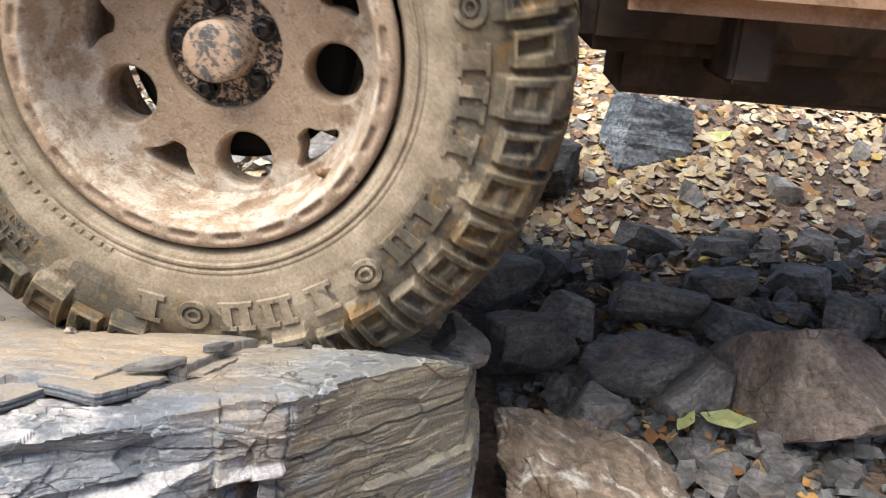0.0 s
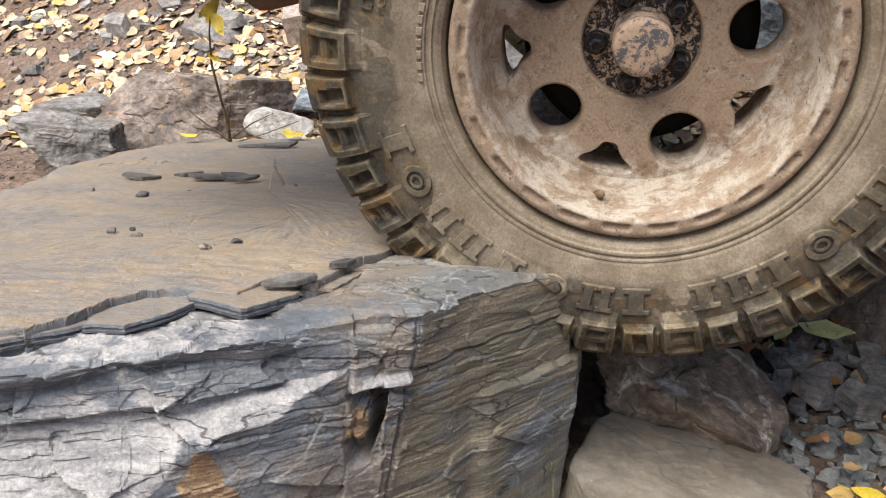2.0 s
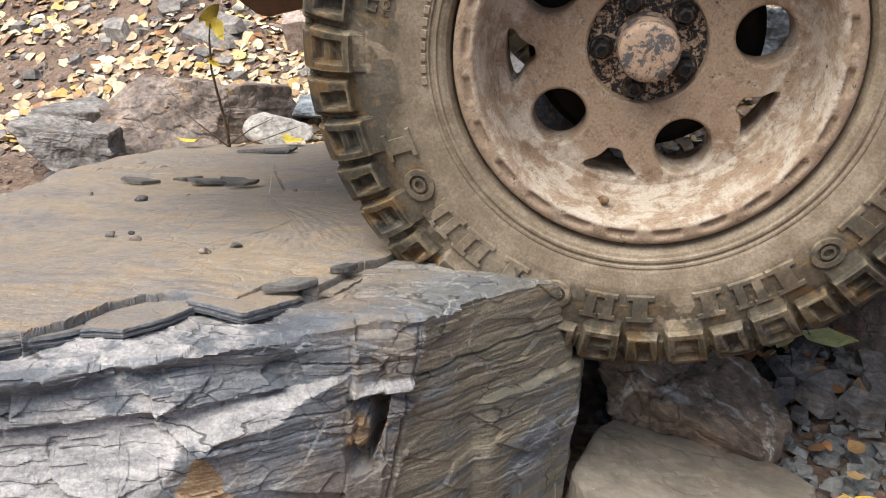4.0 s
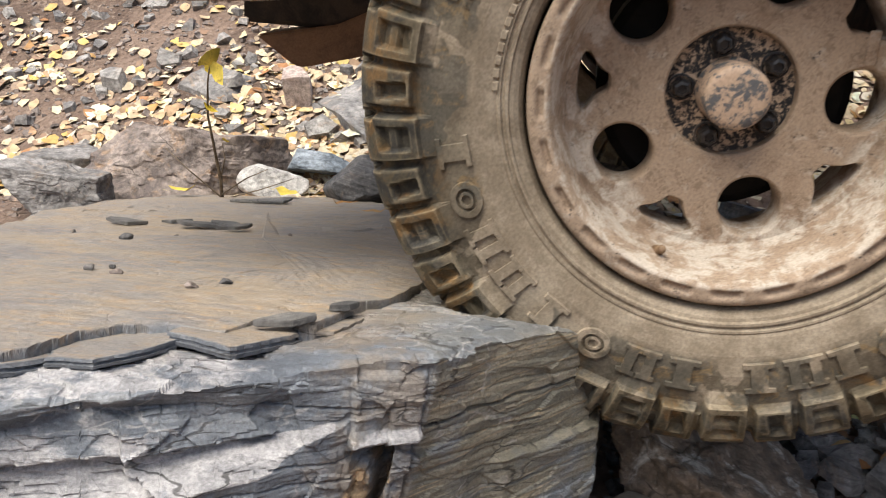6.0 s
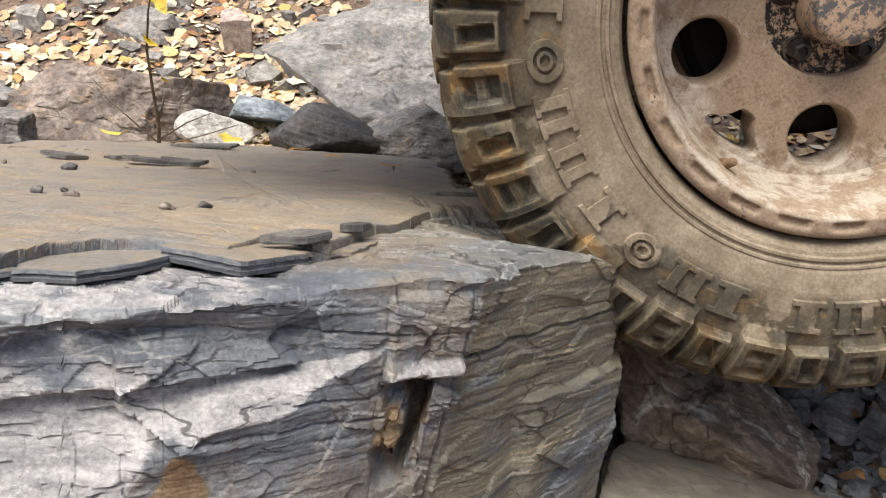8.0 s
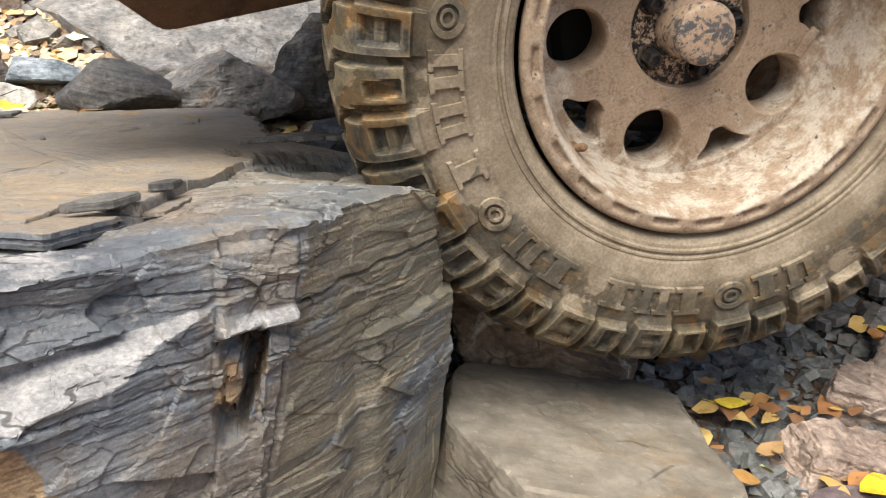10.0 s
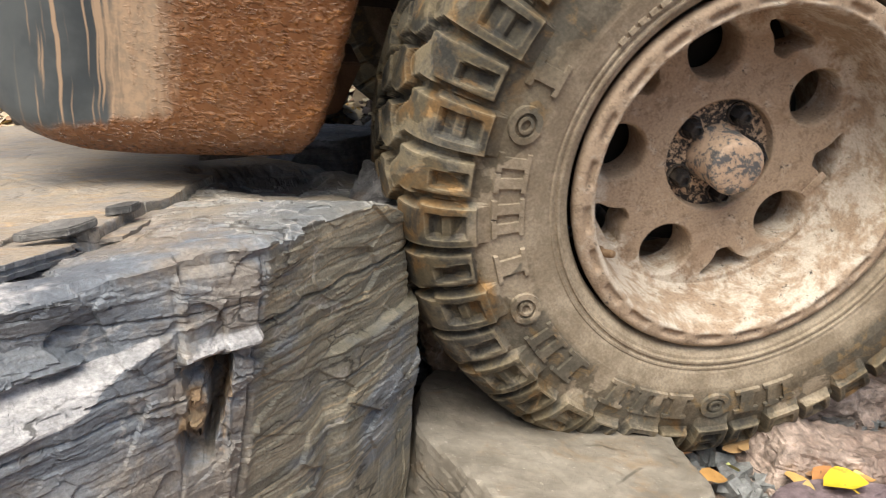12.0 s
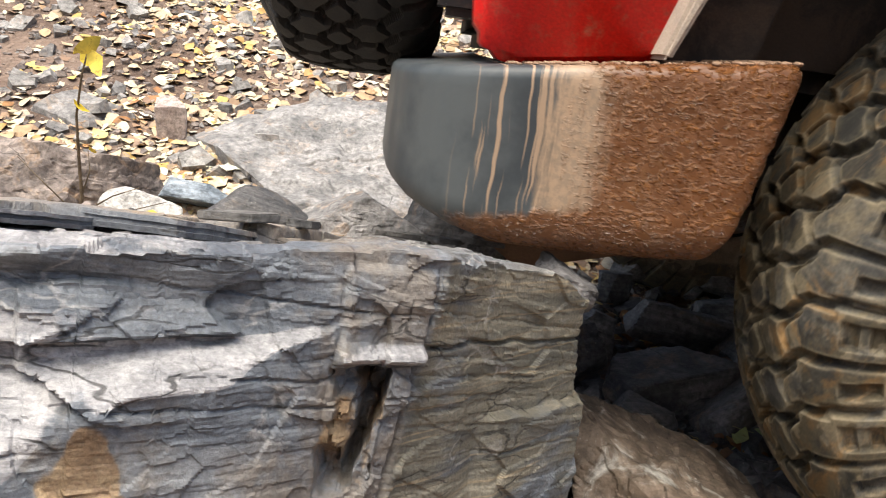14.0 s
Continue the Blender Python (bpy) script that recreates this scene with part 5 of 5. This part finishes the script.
def lip_ring():
    """The bead ring: a flat ring with 24 shallow slots, and the bowl of the rim inside it."""
    cols = 24 * 16
    share = (np.arange(cols) % 16) / 16
    angle = np.arange(cols) * 2 * math.pi / cols
    slot = smooth(0.2, 0.27, share) * smooth(0.8, 0.73, share)
    profile = [(0.181, -0.0195, 0), (0.1845, -0.022, 0), (0.1885, -0.032, 0), (0.1915, -0.046, 0), (0.194, -0.064, 0), (0.1965, -0.082, 0), (0.199, -0.0945, 0), (0.201, -0.102, 0), (0.2025, -0.108, 0), (0.205, -0.1125, 0), (0.2085, -0.1135, 0),
               (0.2095, -0.1135, 1), (0.2165, -0.1135, 1), (0.2175, -0.1135, 0), (0.2235, -0.113, 0), (0.227, -0.1105, 0), (0.2285, -0.106, 0), (0.228, -0.098, 0), (0.222, -0.085, 0), (0.205, -0.06, 0), (0.2, 0.0, 0), (0.2, 0.1, 0), (0.21, 0.16, 0)]
    rows = []
    for r, y, cut in profile:
        wear = 0.0006 * fbm(np.stack([r * np.cos(angle) * 60, r * np.sin(angle) * 60, 0 * angle + 100 * y], -1), 2, 61)
        yy = y + cut * 0.0042 * slot + wear
        rows.append(np.stack([-r * np.sin(angle), yy, -r * np.cos(angle)], -1))
    return mesh_of("rim", np.concatenate(rows), grid_faces(len(rows), cols, True), RIM, True)


def build_wheel(parent):
    wheel = new("wheel")
    wheel.parent = parent
    part("tyre", tyre_mesh("tyre", RUBBER), None, wheel, "mud-terrain tyre caked with tan dust")
    for phi, kind in MARKS + [(phi + 180, kind) for phi, kind in MARKS]:
        for turn in ((-2.1, 2.1) if kind == "double" else (0,)):
            part("sidewall_mark", sidewall_mark(phi + turn, 0.311, {"ring": 0.042, "panel": 0.034, "double": 0.021}[kind], 0.036, kind), RUBBER, wheel)
        if kind == "ring":
            part("sidewall_mark", sidewall_mark(phi, 0.311, 0.019, 0.016, kind), RUBBER, wheel)
    for phi in range(72, 110, 3):
        part("sidewall_bar", sidewall_bar(phi, 0.262, 0.01, 0.007), RUBBER, wheel)
    for body, phi, r, size in (("LT315/", 92, 0.318, 0.019), ("MOUNT ON", 93, 0.303, 0.012)):
        part("lettering", wall_text(body, phi, r, size), None, wheel, "raised lettering on the tyre wall")
    part("rim", lip_ring(), None, wheel, "dusty bronze rim ring with shallow slots")
    part("spoke_face", spoke_disc(), RIM, wheel, "dusty bronze wheel face with round holes and windows")
    part("hub_plate", lathe([(0.0724, -0.006), (0.066, -0.0055), (0.045, -0.005), (0.0, -0.005)], 72), HUB, wheel, "black hub plate with chipped paint")
    cap = lathe([(0.0385, -0.004), (0.0385, -0.012), (0.0362, -0.014), (0.0362, -0.06), (0.0335, -0.064), (0.026, -0.0655), (0.0, -0.066)], 64)
    part("hub_cap", cap, CAP, wheel, "scratched hub cap with worn paint", True)
    for k in range(5):
        c = polar(0.0555, 72 * k, 0)
        nut = lathe([(0.0155, -0.0045), (0.0155, -0.0085), (0.0132, -0.0088), (0.0125, -0.004)], 28)
        bmesh.ops.translate(nut, verts=nut.verts, vec=c)
        part("nut_seat", nut, NUT, wheel)
        nut = lathe([(0.0118, -0.004), (0.0112, -0.022), (0.0092, -0.0275), (0.006, -0.0285), (0.0055, -0.024), (0.0, -0.024)], 6)
        bmesh.ops.translate(nut, verts=nut.verts, vec=c)
        part("lug_nut", nut, NUT, wheel, "black lug nut")
    valve = lathe([(0.009, 0.006), (0.0085, -0.008), (0.0052, -0.01), (0.0052, -0.026), (0.004, -0.029), (0.0, -0.029)], 18)
    bmesh.ops.rotate(valve, verts=valve.verts, matrix=Matrix.Rotation(radians(-32), 3, "X"))
    bmesh.ops.translate(valve, verts=valve.verts, vec=(0, -0.058, -0.2))
    part("valve_stem", valve, BRASS, wheel, "dusty brass valve stem", True)
    badge = rounded_box((-0.019, -0.0235, -0.006), (0.019, -0.0195, 0.006), 0.0008, 1)
    bmesh.ops.transform(badge, verts=badge.verts, matrix=Matrix.Translation(polar(0.152, -131, 0)) @ Matrix.Rotation(radians(-108), 4, "Y"))
    part("badge", badge, RIM, wheel)
    # wide brake disc that closes the holes, its shade put into the colour
    part("brake_disc", lathe([(0.0, 0.045), (0.14, 0.045), (0.152, 0.055), (0.152, 0.12), (0.0, 0.12)], 48), HOLE_SHADE, wheel)
    return wheel


def wall_text(body, phi, r, size):
    """Raised writing on the outer wall, its foot towards the hub."""
    curve = bpy.data.curves.new("lettering", "FONT")
    curve.body, curve.size, curve.extrude, curve.align_x = body, size, 0.0022, "CENTER"
    ob = bpy.data.objects.new("lettering", curve)
    me = bpy.data.meshes.new_from_object(ob)
    bpy.data.objects.remove(ob)
    up, face = Vector(polar(1, phi, 0)), Vector((0, -1, 0))
    m = Matrix((up.cross(face), up, face)).transposed().to_4x4()
    me.transform(Matrix.Translation(polar(r, phi, -0.1245)) @ m)
    me.materials.clear()
    me.materials.append(RUBBER)
    return me


def sidewall_bar(phi, r, width, height):
    bm = rounded_box((-width / 2, -0.1265, -height / 2), (width / 2, -0.119 if r > 0.28 else -0.1165, height / 2), 0.0008, 1)
    if r < 0.28:
        bmesh.ops.translate(bm, verts=bm.verts, vec=(0, 0.006, 0))
    bmesh.ops.transform(bm, verts=bm.verts, matrix=Matrix.Translation(polar(r, phi, 0)) @ Matrix.Rotation(radians(phi), 4, "Y"))
    return bm


def bumper_mesh():
    """The bumper's wing: a rounded wall that turns round the rear corner, its top nearly level and its foot drawn in."""
    plan = [(-0.462, 0.0), (-0.465, -0.045), (-0.475, -0.057), (-0.52, -0.052), (-0.6, -0.04), (-0.68, -0.025), (-0.76, -0.008), (-0.8, 0.006), (-0.835, 0.032), (-0.86, 0.066), (-0.885, 0.11), (-0.9, 0.16), (-0.912, 0.25), (-0.922, 0.45), (-0.925, 0.8), (-0.922, 1.15), (-0.912, 1.35), (-0.9, 1.44)]
    plan = np.array(plan)
    run = np.concatenate([[0], np.cumsum(np.hypot(*np.diff(plan, axis=0).T))])
    ss = np.concatenate([np.arange(0, 0.62, 0.006), np.arange(0.62, run[-1], 0.05), [run[-1]]])
    px, py = np.interp(ss, run, plan[:, 0]), np.interp(ss, run, plan[:, 1])
    for _ in range(3):
        px[1:-1] = 0.25 * px[:-2] + 0.5 * px[1:-1] + 0.25 * px[2:]
        py[1:-1] = 0.25 * py[:-2] + 0.5 * py[1:-1] + 0.25 * py[2:]
    mid = np.array([-0.6, 0.7])
    top = 0.167 + 0.14 * (px + 0.9)
    low = np.interp(px, [-0.93, -0.88, -0.83, -0.76, -0.7, -0.5, -0.46], [0.02, 0.0, -0.012, -0.02, -0.018, 0.0, 0.006])
    ways = np.stack([np.gradient(py), -np.gradient(px)], -1)
    ways = -ways / np.linalg.norm(ways, axis=1, keepdims=True)
    inx, iny = -ways[:, 0], -ways[:, 1]
    flip = np.sign((mid[0] - px) * inx + (mid[1] - py) * iny)
    inx, iny = inx * flip, iny * flip
    rows = []
    for share, inset in [(1.0, 0.16), (1.0, 0.08), (1.0, 0.03), (1.0, 0.014), (0.99, 0.006), (0.965, 0.0015), (0.93, 0.0)] + [(v, 0.0) for v in np.linspace(0.88, 0.2, 16)] + [(0.14, 0.003), (0.09, 0.008), (0.04, 0.017), (0.01, 0.032), (0.0, 0.06), (0.02, 0.16)]:
        z = low + (top - low) * share
        # the wheel end slants: shorter at the foot
        cutback = 0.045 * (1 - share) * smooth(-0.6, -0.46, px)
        p = np.stack([px * 9, py * 9, z * 14], -1)
        lump = 0.0022 * fbm(p * 6, 3, 71) * smooth(-0.72, -0.62, px)
        hang = 0.004 * fbm(p * np.array([5, 5, 1]), 2, 72) * (share >= 0.99) * smooth(-0.75, -0.65, px)
        x = px + inx * (inset - lump) - cutback
        # the top stays one plane where it turns the corners
        z = z + 0.14 * (x - px) * (share >= 0.99)
        rows.append(np.stack([x, py + iny * (inset - lump), z + hang], -1))
    return mesh_of("bumper", np.concatenate(rows), grid_faces(len(rows), len(ss)), BUMPER, True)


def build_vehicle():
    car = tagged(new("off_road_vehicle"), "red off-road vehicle with muddy bumper crawling down a boulder", "vehicle")
    wheel = build_wheel(car)
    far = copy_thing(wheel, Matrix.Translation((0, 1.5, 0)) @ Matrix.Rotation(math.pi, 4, "Z"))
    part("bumper", bumper_mesh(), None, car, "grey plastic rear bumper streaked and caked with brown mud")
    rng = np.random.default_rng(12)
    ways, tris = ball(2)
    lumps, faces = [], []
    for _ in range(320):
        x = -0.47 - 0.3 * rng.random() ** 1.4
        y = -0.035 + 0.15 * rng.random() + 0.16 * (-0.47 - x)
        r = rng.uniform(0.0012, 0.0038)
        at = len(lumps) * len(ways)
        lumps.append(ways * r * np.array([1.3, 1.2, 0.7]) * (1 + 0.25 * fbm(ways * 2 + at, 2, 5))[:, None] + (x, y, 0.168 + 0.14 * (x + 0.9)))
        faces += [tuple(at + i for i in f) for f in tris]
    tagged(part("mud_crust", mesh_of("mud_crust", np.concatenate(lumps), faces, MUD, True), None, car, "crumbs of brown mud on the bumper"), kind="stuff")
    part("bracket_plate", prism([(-0.746, -0.097), (-0.738, -0.104), (-0.675, -0.146), (-0.655, -0.146), (-0.43, -0.085), (-0.4, 0.0), (-0.46, 0.0), (-0.6, -0.068)], 0.42, 0.56), RUST, car, "rusty brown steel plate under the bumper")
    part("crossmember", rounded_box((-0.775, 0.43, -0.078), (-0.5, 0.55, 0.02), 0.008), UNDER, car)
    # the tub's rear corner, with rounded lower edge
    body = prism([(-0.815, 0.248), (-0.81, 0.215), (-0.79, 0.192), (-0.755, 0.183), (-0.6, 0.205), (-0.585, 0.22), (-0.52, 0.42), (-0.42, 0.56), (-0.3, 0.62), (-0.3, 1.1), (-0.88, 1.1)], 0.075, 0.2, 0.012)
    part("quarter_panel", body, RED, car, "glossy red quarter panel splashed with mud", True)
    part("wing_trim", prism([(-0.604, 0.215), (-0.592, 0.213), (-0.53, 0.37), (-0.43, 0.53), (-0.32, 0.57), (0.36, 0.57), (0.4, 0.6), (-0.33, 0.6), (-0.45, 0.555), (-0.55, 0.385)], 0.02, 0.1, 0.005), STRIP, car, "dusty grey trim along the wheel arch")
    # unseen flare, added to shade the upper part of the wheel
    part("shade_flare", prism([(-0.5, 0.45), (-0.43, 0.53), (-0.32, 0.57), (0.36, 0.57), (0.43, 0.5), (0.46, 0.52), (0.39, 0.61), (-0.34, 0.61), (-0.46, 0.56), (-0.525, 0.47)], -0.16, 0.019, 0.006), STRIP, car)
    part("arch_liner", prism([(-0.6, 0.19), (-0.47, 0.205), (-0.42, 0.42), (-0.3, 0.54), (0.34, 0.54), (0.46, 0.2), (0.52, 0.2), (0.52, 0.62), (-0.5, 0.62)], 0.11, 0.24, 0.004), UNDER, car, "dark muddy liner behind the wheel arch")
    part("tub", rounded_box((-0.8, 0.2, 0.2), (0.5, 1.3, 0.95), 0.03), UNDER, car)
    part("tailgate", rounded_box((-0.83, 0.32, 0.26), (-0.79, 1.18, 0.95), 0.01), RED, car)
    lamp = part("tail_lamp", rounded_box((-0.86, 0.21, 0.235), (-0.8, 0.3, 0.5), 0.012), NUT, car, "black tail lamp housing with a red lens")
    part("lens", rounded_box((-0.868, 0.222, 0.27), (-0.858, 0.288, 0.48), 0.004), RED, lamp)
    part("side_panel", prism([(0.4, 0.2), (2.3, 0.2), (2.3, 1.1), (-0.3, 1.1), (-0.3, 0.64), (0.38, 0.6)], 0.08, 0.2, 0.01), RED, car)
    part("cabin", rounded_box((-0.78, 0.1, 1.1), (2.0, 1.4, 1.75), 0.06), UNDER, car)
    part("sill", rounded_box((0.46, -0.03, 0.02), (2.3, 0.07, 0.12), 0.022, 3), MUD, car, "mud-smeared brown sill rail")
    part("floor_pan", rounded_box((0.44, 0.1, -0.04), (2.3, 1.35, 0.2), 0.02), UNDER, car)
    part("frame_rail", rounded_box((0.5, 0.16, -0.1), (2.3, 0.3, 0.0), 0.01), UNDER, car)
    part("frame_rail", rounded_box((-0.75, 0.36, 0.1), (0.5, 0.46, 0.22), 0.01), UNDER, car)
    for x in (0.62, 0.95, 1.3):
        part("outrigger", rounded_box((x, 0.02, -0.06), (x + 0.05, 0.2, 0.05), 0.006), UNDER, car)
    part("axle", tube([(0, 0.06, 0), (0, 1.44, 0)], 0.042, 20), UNDER, car)
    part("spring", tube([(0.1 + 0.05 * math.cos(0.8 * k), 0.42 + 0.05 * math.sin(0.8 * k), 0.02 + 0.009 * k) for k in range(40)], 0.008, 8), STRIP, car)
    part("arm", tube([(0.02, 0.34, -0.05), (0.7, 0.38, 0.02)], 0.026, 14), UNDER, car)
    spare = part("spare_tyre", tyre_mesh("spare_tyre", BLACK_RUBBER), None, car, "black spare tyre hung on the tailgate")
    spare.matrix_local = pose(-0.985, 0.72, 0.555, 0, 20, 90)
    part("spare_carrier", rounded_box((-1.0, 0.6, 0.4), (-0.82, 0.84, 0.7), 0.03), NUT, car)
    return car, wheel, far


VEHICLE_PARTS = build_vehicle()
# seconds, x, y, z, lean, pitch, heading of the body; drop and turn of the wheel
VEHICLE = [
    (0, -0.380, -0.035, 0.883, 8.99, 1.96, 0.53, -0.063, -46.4),
    (0.5, -0.281, -0.015, 0.870, 9.01, 1.96, 0.64, -0.063, -31.2),
    (1, -0.171, -0.019, 0.860, 9.04, 1.96, 0.44, -0.063, -16.4),
    (1.5, -0.026, -0.015, 0.828, 9.02, 1.96, 0.20, -0.063, 4.5),
    (2, -0.000, -0.010, 0.812, 8.98, 1.96, 0.02, -0.063, 9.0),
    (2.5, -0.000, -0.010, 0.812, 8.91, 1.96, -0.05, -0.063, 9.0),
    (3, 0.000, -0.010, 0.812, 8.83, 1.96, -0.07, -0.063, 9.0),
    (5.3, 0.022, -0.008, 0.802, 8.44, 1.96, 0.02, -0.063, 12.0),
    (5.5, 0.044, -0.006, 0.793, 8.16, 1.96, -0.04, -0.063, 15.5),
    (6, 0.062, -0.007, 0.796, 8.03, 1.96, -0.10, -0.059, 16.9),
    (6.5, 0.077, -0.002, 0.793, 7.79, 1.96, -0.16, -0.055, 17.4),
    (7, 0.105, 0.003, 0.786, 7.56, 1.96, -0.29, -0.051, 20.0),
    (9.3, 0.150, 0.004, 0.727, 8.02, 1.96, -0.40, -0.029, 35.5),
    (9.5, 0.197, 0.020, 0.694, 8.37, 1.96, -0.56, -0.027, 36.8),
    (10, 0.237, 0.021, 0.649, 8.78, 1.96, -0.67, -0.020, 44.2),
    (10.5, 0.268, 0.021, 0.616, 9.17, 1.96, -0.58, -0.017, 48.2),
    (11, 0.298, 0.024, 0.583, 9.57, 1.96, -0.55, -0.013, 54.4),
    (11.5, 0.318, 0.037, 0.519, 10.03, 2.56, -0.02, 0.003, 54.4),
    (12, 0.346, 0.018, 0.462, 10.60, 3.81, 0.51, 0.020, 53.7),
    (12.5, 0.373, 0.035, 0.458, 10.76, 2.73, 0.84, 0.007, 57.2),
    (13, 0.432, 0.041, 0.449, 10.40, 2.27, 0.77, 0.006, 65.9),
    (13.5, 0.507, 0.041, 0.483, 10.21, 0.87, 0.10, -0.013, 77.7),
    (14, 0.601, 0.049, 0.487, 10.09, -0.00, 0.09, -0.000, 91.5),
]


def motions():
    car, wheel, far = VEHICLE_PARTS
    walk(car, [(t, pose(x, y, z, lean, pitch, head)) for t, x, y, z, lean, pitch, head, drop, spin in VEHICLE])
    walk(wheel, [(t, pose(0, 0, drop, 0, spin, 0)) for t, x, y, z, lean, pitch, head, drop, spin in VEHICLE])
    walk(far, [(t, Matrix.Translation((0, 1.5, drop)) @ Matrix.Rotation(radians(spin), 4, "Y") @ Matrix.Rotation(math.pi, 4, "Z")) for t, x, y, z, lean, pitch, head, drop, spin in VEHICLE])


motions()
